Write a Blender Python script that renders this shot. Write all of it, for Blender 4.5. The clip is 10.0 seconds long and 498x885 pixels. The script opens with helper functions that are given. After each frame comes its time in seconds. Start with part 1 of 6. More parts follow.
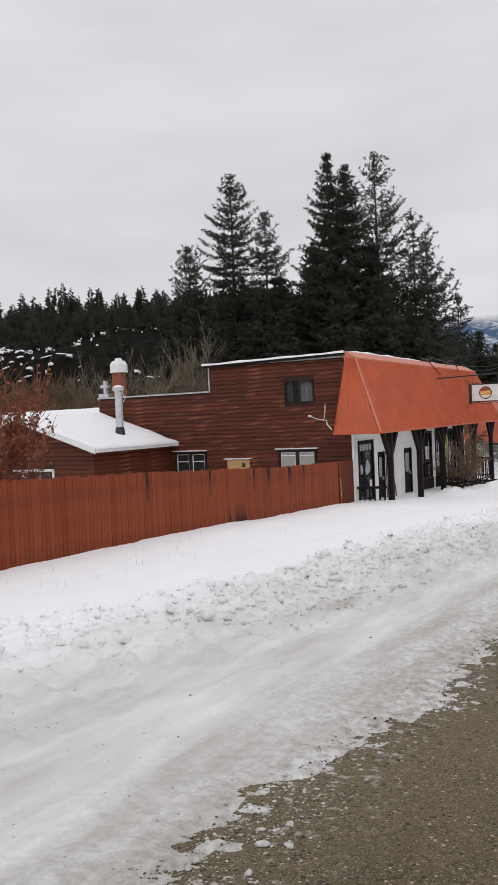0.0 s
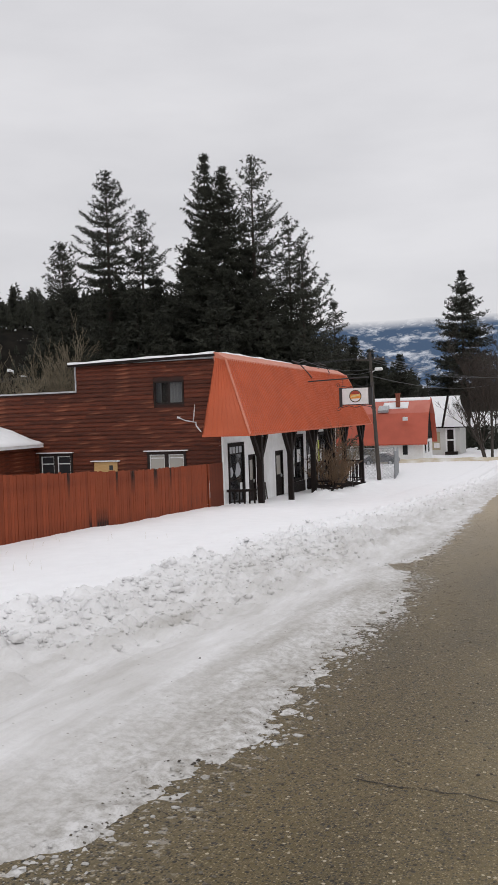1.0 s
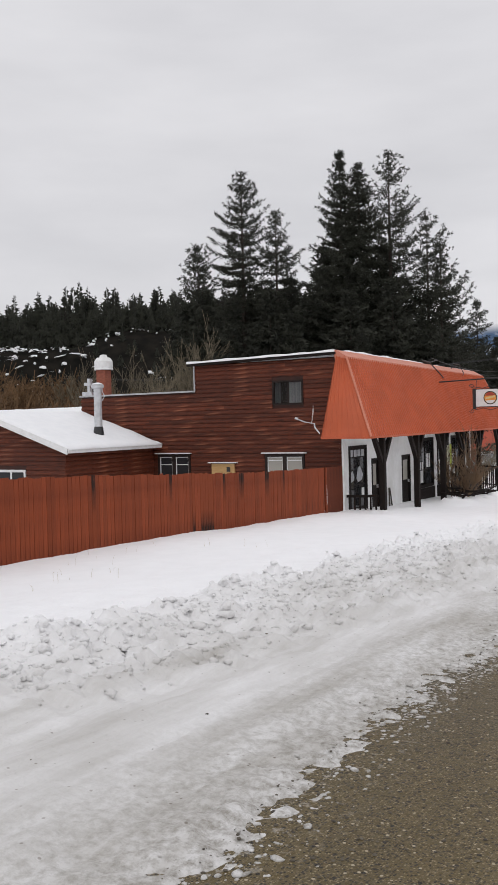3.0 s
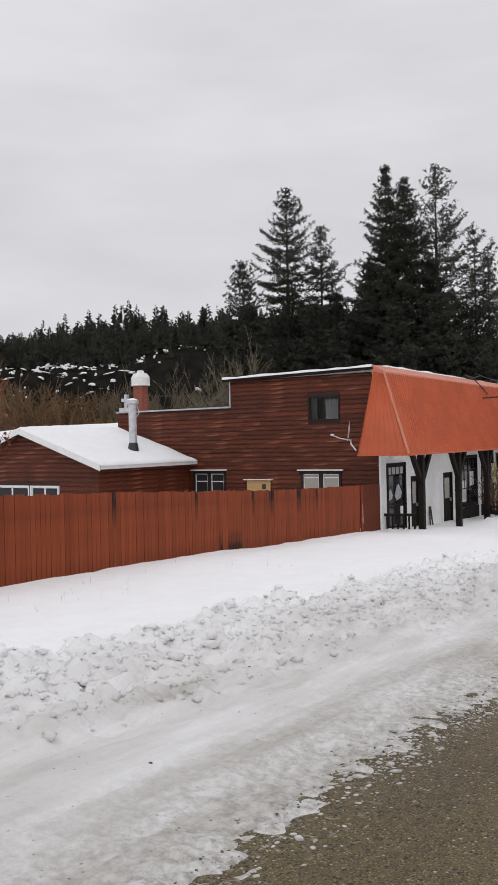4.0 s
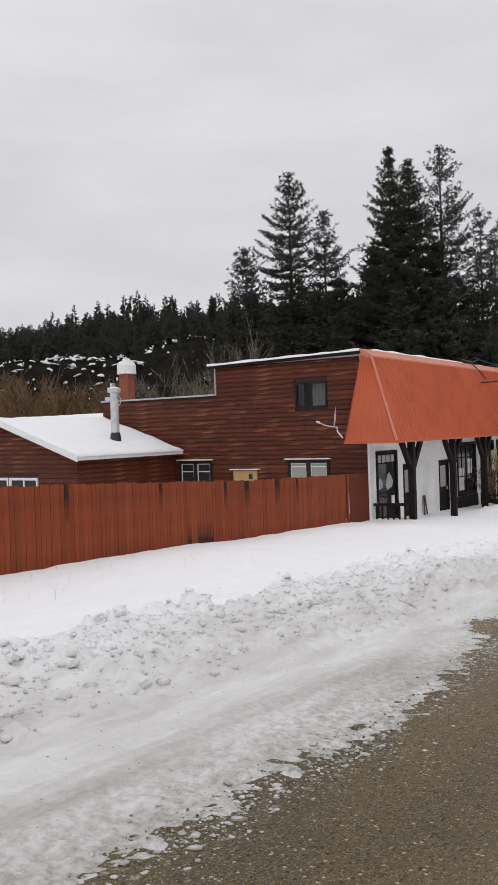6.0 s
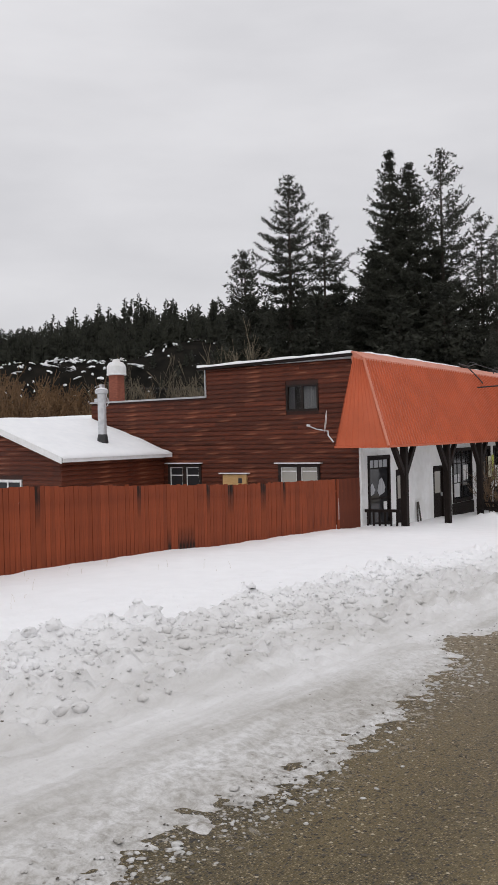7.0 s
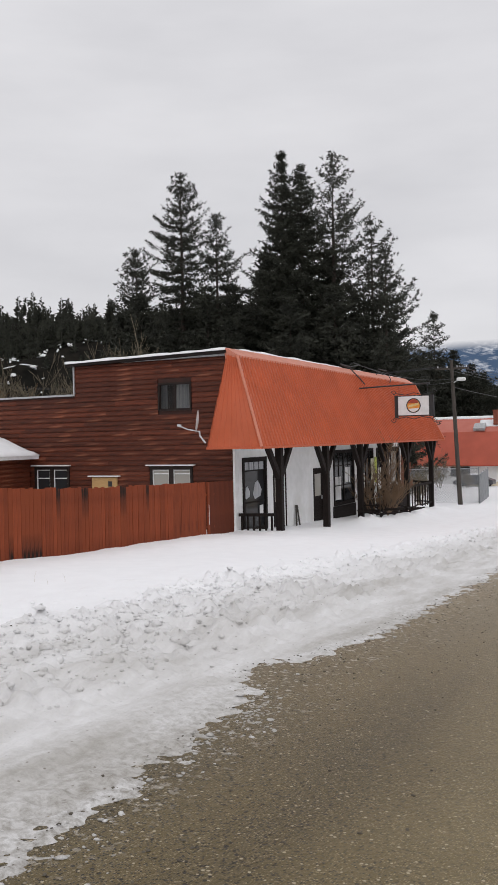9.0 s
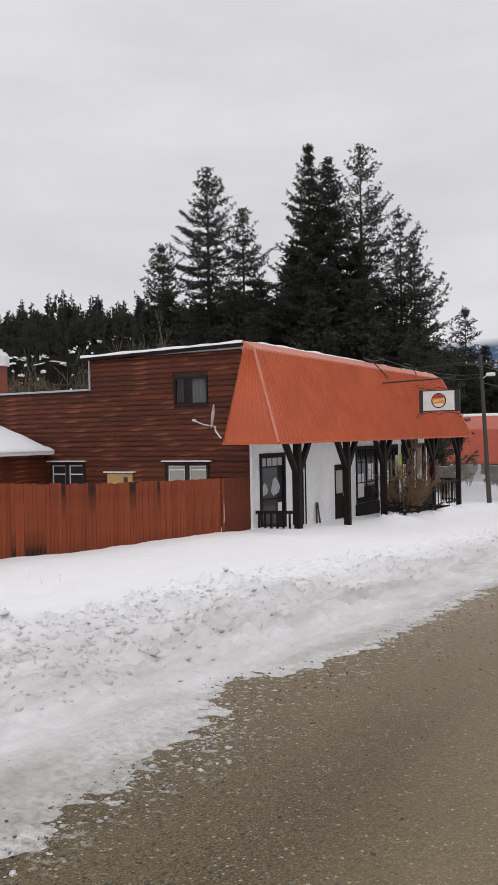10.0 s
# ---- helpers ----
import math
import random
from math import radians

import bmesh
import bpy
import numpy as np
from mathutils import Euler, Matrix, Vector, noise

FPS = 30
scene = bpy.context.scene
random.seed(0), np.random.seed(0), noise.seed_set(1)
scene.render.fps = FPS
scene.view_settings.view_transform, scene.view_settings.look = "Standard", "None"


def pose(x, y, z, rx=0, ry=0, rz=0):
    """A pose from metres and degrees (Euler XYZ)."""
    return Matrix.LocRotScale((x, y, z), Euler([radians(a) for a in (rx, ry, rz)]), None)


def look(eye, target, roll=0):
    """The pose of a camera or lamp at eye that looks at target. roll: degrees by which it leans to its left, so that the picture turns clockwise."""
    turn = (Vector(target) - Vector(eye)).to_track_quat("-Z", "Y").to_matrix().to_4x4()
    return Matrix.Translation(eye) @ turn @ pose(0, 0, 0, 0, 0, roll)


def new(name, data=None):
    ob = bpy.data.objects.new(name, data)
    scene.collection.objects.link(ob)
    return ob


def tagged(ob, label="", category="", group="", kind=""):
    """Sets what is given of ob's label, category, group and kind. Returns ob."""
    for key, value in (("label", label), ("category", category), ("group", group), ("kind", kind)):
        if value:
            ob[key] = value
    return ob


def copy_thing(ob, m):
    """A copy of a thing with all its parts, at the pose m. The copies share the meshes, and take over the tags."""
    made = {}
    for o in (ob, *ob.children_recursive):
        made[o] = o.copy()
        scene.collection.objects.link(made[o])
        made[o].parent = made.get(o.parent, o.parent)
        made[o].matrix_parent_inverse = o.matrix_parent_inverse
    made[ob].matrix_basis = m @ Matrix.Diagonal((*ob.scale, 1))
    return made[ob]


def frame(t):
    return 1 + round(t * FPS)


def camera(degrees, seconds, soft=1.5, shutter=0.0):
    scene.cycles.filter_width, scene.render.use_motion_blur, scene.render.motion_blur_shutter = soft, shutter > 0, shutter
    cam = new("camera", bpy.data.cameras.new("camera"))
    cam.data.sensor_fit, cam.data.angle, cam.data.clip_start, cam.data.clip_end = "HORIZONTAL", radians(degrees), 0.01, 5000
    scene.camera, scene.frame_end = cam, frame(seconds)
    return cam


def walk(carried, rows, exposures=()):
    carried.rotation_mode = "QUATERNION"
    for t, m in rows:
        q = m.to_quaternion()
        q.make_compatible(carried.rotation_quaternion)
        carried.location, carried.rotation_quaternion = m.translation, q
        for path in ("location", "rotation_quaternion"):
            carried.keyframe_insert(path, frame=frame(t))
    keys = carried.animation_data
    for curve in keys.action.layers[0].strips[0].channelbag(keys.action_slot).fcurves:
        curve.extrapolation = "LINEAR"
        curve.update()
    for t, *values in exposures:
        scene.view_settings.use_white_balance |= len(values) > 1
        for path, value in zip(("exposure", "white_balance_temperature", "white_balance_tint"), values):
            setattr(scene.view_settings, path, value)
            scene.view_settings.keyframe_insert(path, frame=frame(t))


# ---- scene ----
cam = camera(31.8, 10.0)
PATH = [
    (0, (0.058, 0.16, 1.909), (-0.867, 1.932, 1.855), -2.5),
    (0.5, (0.148, 0.611, 1.866), (-0.619, 2.457, 1.807), -2.3),
    (1, (0.176, 1.059, 1.853), (-0.499, 2.941, 1.794), -2.0),
    (1.5, (0.25, 1.442, 1.844), (-0.527, 3.284, 1.793), -1.9),
    (2, (0.248, 1.924, 1.777), (-0.643, 3.713, 1.714), -2.0),
    (2.5, (0.271, 2.386, 1.77), (-0.669, 4.15, 1.711), -1.8),
    (4, (0.551, 3.69, 1.732), (-0.513, 5.383, 1.73), -1.3),
    (4.5, (0.625, 4.068, 1.683), (-0.522, 5.707, 1.677), -2.2),
    (5, (0.745, 4.506, 1.681), (-0.416, 6.135, 1.669), -3.0),
    (5.5, (0.911, 4.926, 1.686), (-0.226, 6.572, 1.673), -2.0),
    (6, (0.921, 5.405, 1.638), (-0.174, 7.078, 1.614), -1.9),
    (7.5, (0.893, 6.752, 1.549), (-0.208, 8.421, 1.54), -1.2),
    (8, (0.957, 7.226, 1.53), (-0.144, 8.895, 1.521), -1.4),
    (8.5, (0.983, 7.758, 1.48), (0.018, 9.51, 1.465), -1.6),
    (9, (1.074, 8.204, 1.44), (0.168, 9.987, 1.43), -1.2),
    (9.5, (1.162, 8.615, 1.413), (0.209, 10.373, 1.397), -0.8),
    (10, (1.126, 9.151, 1.365), (0.157, 10.9, 1.35), -1.1),
]
walk(cam, [(t, look(eye, target, roll)) for t, eye, target, roll in PATH])

# ---- light ----
world = bpy.data.worlds.new("overcast_sky")
scene.world = world
world.use_nodes = True
wn, wl = world.node_tree.nodes, world.node_tree.links
wn.clear()
w_out = wn.new("ShaderNodeOutputWorld")
w_bg = wn.new("ShaderNodeBackground")
w_sky = wn.new("ShaderNodeTexSky")
w_sky.sky_type, w_sky.sun_disc = "NISHITA", False
w_sky.sun_elevation, w_sky.sun_rotation = radians(38), radians(200)
w_co = wn.new("ShaderNodeTexCoord")
w_sep = wn.new("ShaderNodeSeparateXYZ")
w_map = wn.new("ShaderNodeMapping")
w_map.inputs["Scale"].default_value = (1.3, 1.3, 4.5)
w_noise = wn.new("ShaderNodeTexNoise")
w_noise.inputs["Scale"].default_value = 1.7
w_noise.inputs["Detail"].default_value = 5
w_noise.inputs["Roughness"].default_value = 0.5
w_cloud = wn.new("ShaderNodeValToRGB")
w_cloud.color_ramp.elements[0].position, w_cloud.color_ramp.elements[0].color = 0.3, (6.92, 6.88, 7.18, 1)
w_cloud.color_ramp.elements[1].position, w_cloud.color_ramp.elements[1].color = 0.62, (8.52, 8.44, 8.72, 1)
w_rise = wn.new("ShaderNodeMapRange")
w_rise.inputs["From Min"].default_value, w_rise.inputs["From Max"].default_value = 0.35, 1.0
w_rise.inputs["To Min"].default_value, w_rise.inputs["To Max"].default_value = 1.0, 1.3
w_mul = wn.new("ShaderNodeMix")
w_mul.data_type, w_mul.blend_type = "RGBA", "MULTIPLY"
w_mul.inputs["Factor"].default_value = 1.0
w_mix = wn.new("ShaderNodeMix")
w_mix.data_type = "RGBA"
w_mix.inputs["Factor"].default_value = 0.96
wl.new(w_co.outputs["Generated"], w_map.inputs["Vector"])
wl.new(w_map.outputs["Vector"], w_noise.inputs["Vector"])
wl.new(w_noise.outputs["Fac"], w_cloud.inputs["Fac"])
wl.new(w_co.outputs["Generated"], w_sep.inputs["Vector"])
wl.new(w_sep.outputs["Z"], w_rise.inputs["Value"])
wl.new(w_cloud.outputs["Color"], w_mul.inputs["A"])
wl.new(w_rise.outputs["Result"], w_mul.inputs["B"])
wl.new(w_sky.outputs["Color"], w_mix.inputs["A"])
wl.new(w_mul.outputs["Result"], w_mix.inputs["B"])
wl.new(w_mix.outputs["Result"], w_bg.inputs["Color"])
w_bg.inputs["Strength"].default_value = 0.09
wl.new(w_bg.outputs["Background"], w_out.inputs["Surface"])
sun = new("sun", bpy.data.lights.new("sun", "SUN"))
sun.data.energy, sun.data.angle, sun.data.color = 0.5, radians(40), (1.0, 0.97, 0.93)
sun.matrix_world = look((30, -45, 60), (0, 0, 0))
scene.view_settings.exposure = 0.0


# ---- materials ----
def shade(name, base, other=None, scale=6.0, stretch=(1, 1, 1), rough=0.7, metal=0.0, bump=0.2, bump_scale=40.0, third=None, spread=(0.35, 0.65), per_piece=0.0, coarse=0.0, spec=0.5, third_from=(0.5, 0.72)):
    """Principled material: two colours mixed by noise, stains of a third colour, and fine relief."""
    m = bpy.data.materials.new(name)
    m.use_nodes = True
    n, k = m.node_tree.nodes, m.node_tree.links
    p = n["Principled BSDF"]
    p.inputs["Roughness"].default_value, p.inputs["Metallic"].default_value = rough, metal
    p.inputs["Specular IOR Level"].default_value = spec
    co = n.new("ShaderNodeTexCoord")
    mp = n.new("ShaderNodeMapping")
    mp.inputs["Scale"].default_value = stretch
    k.new(co.outputs["Object"], mp.inputs["Vector"])
    nz = n.new("ShaderNodeTexNoise")
    nz.inputs["Scale"].default_value, nz.inputs["Detail"].default_value = scale, 6
    k.new(mp.outputs["Vector"], nz.inputs["Vector"])
    rp = n.new("ShaderNodeValToRGB")
    rp.color_ramp.elements[0].position, rp.color_ramp.elements[1].position = spread
    rp.color_ramp.elements[0].color = (*base, 1)
    rp.color_ramp.elements[1].color = (*(other or base), 1)
    k.new(nz.outputs["Fac"], rp.inputs["Fac"])
    col = rp.outputs["Color"]
    if third:
        n2 = n.new("ShaderNodeTexNoise")
        n2.inputs["Scale"].default_value, n2.inputs["Detail"].default_value = coarse or scale * 0.23, 4
        k.new(mp.outputs["Vector"], n2.inputs["Vector"])
        r2 = n.new("ShaderNodeMapRange")
        r2.inputs["From Min"].default_value, r2.inputs["From Max"].default_value = third_from
        k.new(n2.outputs["Fac"], r2.inputs["Value"])
        mx = n.new("ShaderNodeMix")
        mx.data_type = "RGBA"
        mx.inputs["B"].default_value = (*third, 1)
        k.new(r2.outputs["Result"], mx.inputs["Factor"])
        k.new(col, mx.inputs["A"])
        col = mx.outputs["Result"]
    if per_piece:
        oi = n.new("ShaderNodeObjectInfo")
        r3 = n.new("ShaderNodeMapRange")
        r3.inputs["To Min"].default_value, r3.inputs["To Max"].default_value = 1 - per_piece, 1 + per_piece
        k.new(oi.outputs["Random"], r3.inputs["Value"])
        m3 = n.new("ShaderNodeMix")
        m3.data_type, m3.blend_type = "RGBA", "MULTIPLY"
        m3.inputs["Factor"].default_value = 1
        k.new(col, m3.inputs["A"])
        k.new(r3.outputs["Result"], m3.inputs["B"])
        col = m3.outputs["Result"]
    k.new(col, p.inputs["Base Color"])
    if bump:
        nb = n.new("ShaderNodeTexNoise")
        nb.inputs["Scale"].default_value, nb.inputs["Detail"].default_value = bump_scale, 5
        k.new(mp.outputs["Vector"], nb.inputs["Vector"])
        bp = n.new("ShaderNodeBump")
        bp.inputs["Strength"].default_value, bp.inputs["Distance"].default_value = bump, 0.02
        k.new(nb.outputs["Fac"], bp.inputs["Height"])
        k.new(bp.outputs["Normal"], p.inputs["Normal"])
    return m


def glass(name, tint=(0.03, 0.03, 0.032), rough=0.06):
    m = bpy.data.materials.new(name)
    m.use_nodes = True
    p = m.node_tree.nodes["Principled BSDF"]
    p.inputs["Base Color"].default_value = (*tint, 1)
    p.inputs["Roughness"].default_value = rough
    p.inputs["Specular IOR Level"].default_value = 0.18
    return m


M_SIDING = shade("stained_siding", (0.128, 0.029, 0.0115), (0.062, 0.015, 0.007), 2.2, (1, 1, 9), 0.62, bump=0.5, bump_scale=9, third=(0.27, 0.1, 0.055), per_piece=0.25, coarse=0.7, spec=0.3, third_from=(0.59, 0.8))
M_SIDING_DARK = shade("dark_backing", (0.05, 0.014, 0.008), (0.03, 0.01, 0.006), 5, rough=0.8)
M_FENCE = shade("red_brown_fence_stain", (0.25, 0.055, 0.02), (0.175, 0.038, 0.015), 3.0, (6, 6, 0.7), 0.75, bump=0.4, bump_scale=12, third=(0.05, 0.018, 0.011), per_piece=0.14, coarse=0.8, spec=0.2, third_from=(0.6, 0.8))
def weathered(name, lo, hi):
    """A stained board blackened by weather over part of its height (board metres, from lo to hi)."""
    m = shade(name, (0.12, 0.032, 0.016), (0.02, 0.011, 0.008), 3.0, (6, 6, 0.9), 0.8, bump=0.4, bump_scale=12, third=(0.24, 0.055, 0.03), spread=(0.36, 0.52), per_piece=0.12, spec=0.2)
    n, k = m.node_tree.nodes, m.node_tree.links
    p = n["Principled BSDF"]
    was = p.inputs["Base Color"].links[0].from_socket
    co, sx, mr, mx = n.new("ShaderNodeTexCoord"), n.new("ShaderNodeSeparateXYZ"), n.new("ShaderNodeMapRange"), n.new("ShaderNodeMix")
    mr.inputs["From Min"].default_value, mr.inputs["From Max"].default_value = lo, hi
    mx.data_type = "RGBA"
    mx.inputs["A"].default_value = (0.22, 0.05, 0.019, 1)
    k.new(co.outputs["Object"], sx.inputs["Vector"])
    k.new(sx.outputs["Z"], mr.inputs["Value"])
    k.new(mr.outputs["Result"], mx.inputs["Factor"])
    k.new(was, mx.inputs["B"])
    k.new(mx.outputs["Result"], p.inputs["Base Color"])
    return m


M_FENCE_STAIN = weathered("splashed_dark_board", 0.85, 0.35)
M_FENCE_DRIP = weathered("dark_run_off_board", 1.05, 1.75)
M_FENCE_DARK = shade("dark_red_brown_panel", (0.13, 0.032, 0.015), (0.095, 0.024, 0.012), 2.5, (1, 1, 0.5), 0.8, bump=0.2, spec=0.2)
M_ROOF = shade("orange_red_metal_roofing", (0.52, 0.112, 0.045), (0.44, 0.096, 0.04), 0.9, (1, 1, 1), 0.48, spec=0.25, bump=0.1, bump_scale=30, third=(0.52, 0.13, 0.065))
M_ROOF_CAP = shade("faded_orange_cap_metal", (0.6, 0.22, 0.14), (0.53, 0.17, 0.1), 2.5, rough=0.5, bump=0.1)
M_SNOW_CLEAN = shade("clean_snow", (0.88, 0.885, 0.9), (0.84, 0.85, 0.87), 3, rough=0.85, bump=0.35, bump_scale=14)
M_STUCCO = shade("white_stucco", (0.86, 0.86, 0.86), (0.8, 0.8, 0.795), 4, rough=0.85, bump=0.3, bump_scale=60, third=(0.74, 0.735, 0.72))
M_DARKWOOD = shade("dark_brown_timber", (0.02, 0.014, 0.012), (0.012, 0.009, 0.008), 6, (5, 5, 1), 0.75, bump=0.4, bump_scale=20, spec=0.15)
M_BLACK = shade("black_painted_metal", (0.02, 0.02, 0.022), (0.03, 0.03, 0.03), 10, rough=0.5, bump=0.1)
M_WHITEPAINT = shade("white_paint", (0.78, 0.78, 0.78), (0.7, 0.7, 0.69), 5, rough=0.55, bump=0.1)
M_GALV = shade("galvanised_metal", (0.62, 0.63, 0.65), (0.5, 0.51, 0.53), 6, rough=0.42, metal=0.35, bump=0.1)
M_GREYTRIM = shade("grey_metal_flashing", (0.5, 0.51, 0.52), (0.38, 0.38, 0.39), 5, rough=0.5, metal=0.3, bump=0.1)
M_BRICKPAINT = shade("rust_brown_chimney", (0.3, 0.09, 0.05), (0.22, 0.06, 0.035), 6, (1, 1, 3), 0.75, bump=0.4)
M_GLASS = glass("dark_window_glass")
# the panes' pale reflection is put into this base colour
M_GLASS_PALE = glass("reflection_tinted_glass", (0.36, 0.345, 0.31), 0.14)
# net curtains, and the reflections imitated in the tall window
M_CURTAIN_SHEEN = shade("grey_curtain_and_sheen", (0.5, 0.51, 0.53), (0.3, 0.31, 0.33), 1.2, (14, 14, 0.3), 0.9)
M_PLY = shade("yellow_plywood", (0.52, 0.33, 0.14), (0.45, 0.27, 0.11), 4, (1, 1, 6), 0.7)


# ---- builders ----
def box(bm, x0, x1, y0, y1, z0, z1):
    c = [bm.verts.new((x, y, z)) for x in (x0, x1) for y in (y0, y1) for z in (z0, z1)]
    for f in ((0, 1, 3, 2), (4, 6, 7, 5), (0, 4, 5, 1), (2, 3, 7, 6), (0, 2, 6, 4), (1, 5, 7, 3)):
        bm.faces.new([c[i] for i in f])
    return bm


def boxes(*rows):
    bm = bmesh.new()
    for r in rows:
        box(bm, *r)
    return bm


def tube(bm, pts, radii, n=8):
    """A tapered tube through the points, closed at both ends."""
    rings = []
    pts = [Vector(p) for p in pts]
    for i, p in enumerate(pts):
        d = (pts[min(i + 1, len(pts) - 1)] - pts[max(i - 1, 0)]).normalized()
        a = d.orthogonal().normalized()
        b = d.cross(a)
        r = radii[i] if isinstance(radii, (list, tuple)) else radii
        rings.append([bm.verts.new(p + r * (math.cos(6.2832 * j / n) * a + math.sin(6.2832 * j / n) * b)) for j in range(n)])
    for q, s in zip(rings, rings[1:]):
        for j in range(n):
            bm.faces.new((q[j], q[(j + 1) % n], s[(j + 1) % n], s[j]))
    bm.faces.new(rings[0][::-1])
    bm.faces.new(rings[-1])
    return bm


def prism(bm, outline, shift):
    """A flat outline pushed along shift into a solid."""
    a = [bm.verts.new(p) for p in outline]
    b = [bm.verts.new(Vector(p) + Vector(shift)) for p in outline]
    bm.faces.new(a[::-1])
    bm.faces.new(b)
    for i in range(len(a)):
        j = (i + 1) % len(a)
        bm.faces.new((a[i], a[j], b[j], b[i]))
    return bm


def under(ob, parent):
    """Hang a part under its thing; parts are written in the same metres as the thing's own place."""
    if parent:
        ob.parent = parent
        if parent.type == "EMPTY":
            ob.matrix_parent_inverse = parent.matrix_basis.inverted()
    return ob


def part(name, bm, material, parent=None, label="", smooth=False, bevel=0.0):
    if bevel:
        bmesh.ops.bevel(bm, geom=bm.edges[:], offset=bevel, segments=1, affect="EDGES")
    bmesh.ops.recalc_face_normals(bm, faces=bm.faces[:])
    me = bpy.data.meshes.new(name)
    bm.to_mesh(me)
    bm.free()
    me.materials.append(material)
    if smooth:
        me.shade_smooth()
    ob = new(name, me)
    under(ob, parent)
    if label:
        ob["label"] = label
    return ob


def raw(name, verts, faces, material, parent=None, smooth=False):
    me = bpy.data.meshes.new(name)
    me.from_pydata(verts, [], faces)
    me.materials.append(material)
    me.update()
    if smooth:
        me.shade_smooth()
    ob = new(name, me)
    return under(ob, parent)


def thing(name, at, label, category, group="", kind=""):
    ob = new(name)
    ob.location = at
    return tagged(ob, label, category, group, kind)


# ---- ground ----
def lattice(ix, iy, seed):
    h = (ix.astype(np.int64) * 374761393 + iy.astype(np.int64) * 668265263 + seed * 974634777) & 0x7FFFFFFF
    h = ((h ^ (h >> 13)) * 1274126177) & 0x7FFFFFFF
    return ((h ^ (h >> 16)) & 0xFFFF) / 65535.0


def vnoise(x, y, seed=0):
    ix, iy = np.floor(x), np.floor(y)
    fx, fy = x - ix, y - iy
    fx, fy = fx * fx * (3 - 2 * fx), fy * fy * (3 - 2 * fy)
    a, b = lattice(ix, iy, seed), lattice(ix + 1, iy, seed)
    c, d = lattice(ix, iy + 1, seed), lattice(ix + 1, iy + 1, seed)
    return (a * (1 - fx) + b * fx) * (1 - fy) + (c * (1 - fx) + d * fx) * fy - 0.5


def fbm(x, y, seed=0, octaves=4):
    t, amp = 0, 1.0
    for o in range(octaves):
        t = t + amp * vnoise(x * 2 ** o + 17.3 * o, y * 2 ** o - 9.1 * o, seed + o)
        amp *= 0.5
    return t


def chunks(x, y, size, seed):
    """Rounded clods: a jittered cell pattern of domes of random height."""
    gx, gy = x / size, y / size
    ix, iy = np.floor(gx), np.floor(gy)
    best = np.zeros_like(gx)
    for i in (-1, 0, 1):
        for j in (-1, 0, 1):
            cx, cy = ix + i, iy + j
            px, py = cx + lattice(cx, cy, seed), cy + lattice(cx, cy, seed + 7)
            tall = np.clip(lattice(cx, cy, seed + 13) * 1.7 - 0.7, 0, 1)
            reach = 0.35 + 0.5 * lattice(cx, cy, seed + 17)
            d2 = ((gx - px) ** 2 + (gy - py) ** 2) / reach ** 2
            best = np.maximum(best, tall * np.sqrt(np.clip(1 - d2, 0, 1)))
    return best


def road_z(y):
    return np.interp(y, [-60, 0, 30, 45, 68, 90, 130, 300, 900], [3.92, 0.25, -1.59, -2.5, -3.62, -4.2, -4.7, -5.0, -5.0])


def lot_z(y):
    return np.interp(y, [-60, 0, 13.7, 20, 23, 26.6, 32.5, 36, 40, 51, 56, 68, 90, 130, 300, 900], [2.5, -0.7, -1.02, -1.15, -1.22, -1.44, -1.63, -1.85, -2.1, -2.41, -2.6, -3.47, -4.1, -4.6, -5, -5])


def edge_x(y):
    """Where the packed snow ends and the bare tarmac begins."""
    e = np.interp(y, [0, 3, 4.3, 5.4, 6.1, 6.8, 7.9, 8.7, 9.8, 11, 12, 13, 14, 14.6, 15.2, 15.6, 15.9, 16.6, 17.4, 19, 24, 30, 45, 120],
                  [-1.9, -1.87, -1.86, -1.82, -1.52, -1.58, -1.66, -1.78, -1.76, -1.68, -1.7, -1.84, -2.0, -2.1, -2.64, -2.55, -2.36, -2.25, -2.13, -2.22, -2.37, -2.6, -3.1, -3.4])
    return e + 0.06 * fbm(y * 1.3, y * 0, 5, 3)


def crest_x(y):
    """The crest of the ploughed berm."""
    return np.interp(y, [0, 6.5, 7.8, 9, 11, 14.5, 17, 20.5, 24, 32, 60], [-6.1, -6.0, -5.1, -4.86, -5.0, -4.9, -5.25, -5.75, -5.7, -5.5, -6.0]) + 0.3 * fbm(y * 0.9, y * 0 + 3, 11, 3)


def foot_x(y):
    """The foot of the berm, where the wheel tracks begin."""
    return np.interp(y, [0, 7.8, 8.9, 10.6, 14.5, 20, 40], [-3.7, -3.5, -3.3, -3.12, -2.95, -3.0, -3.6]) + 0.2 * fbm(y * 0.8, y * 0 + 8, 13, 2)


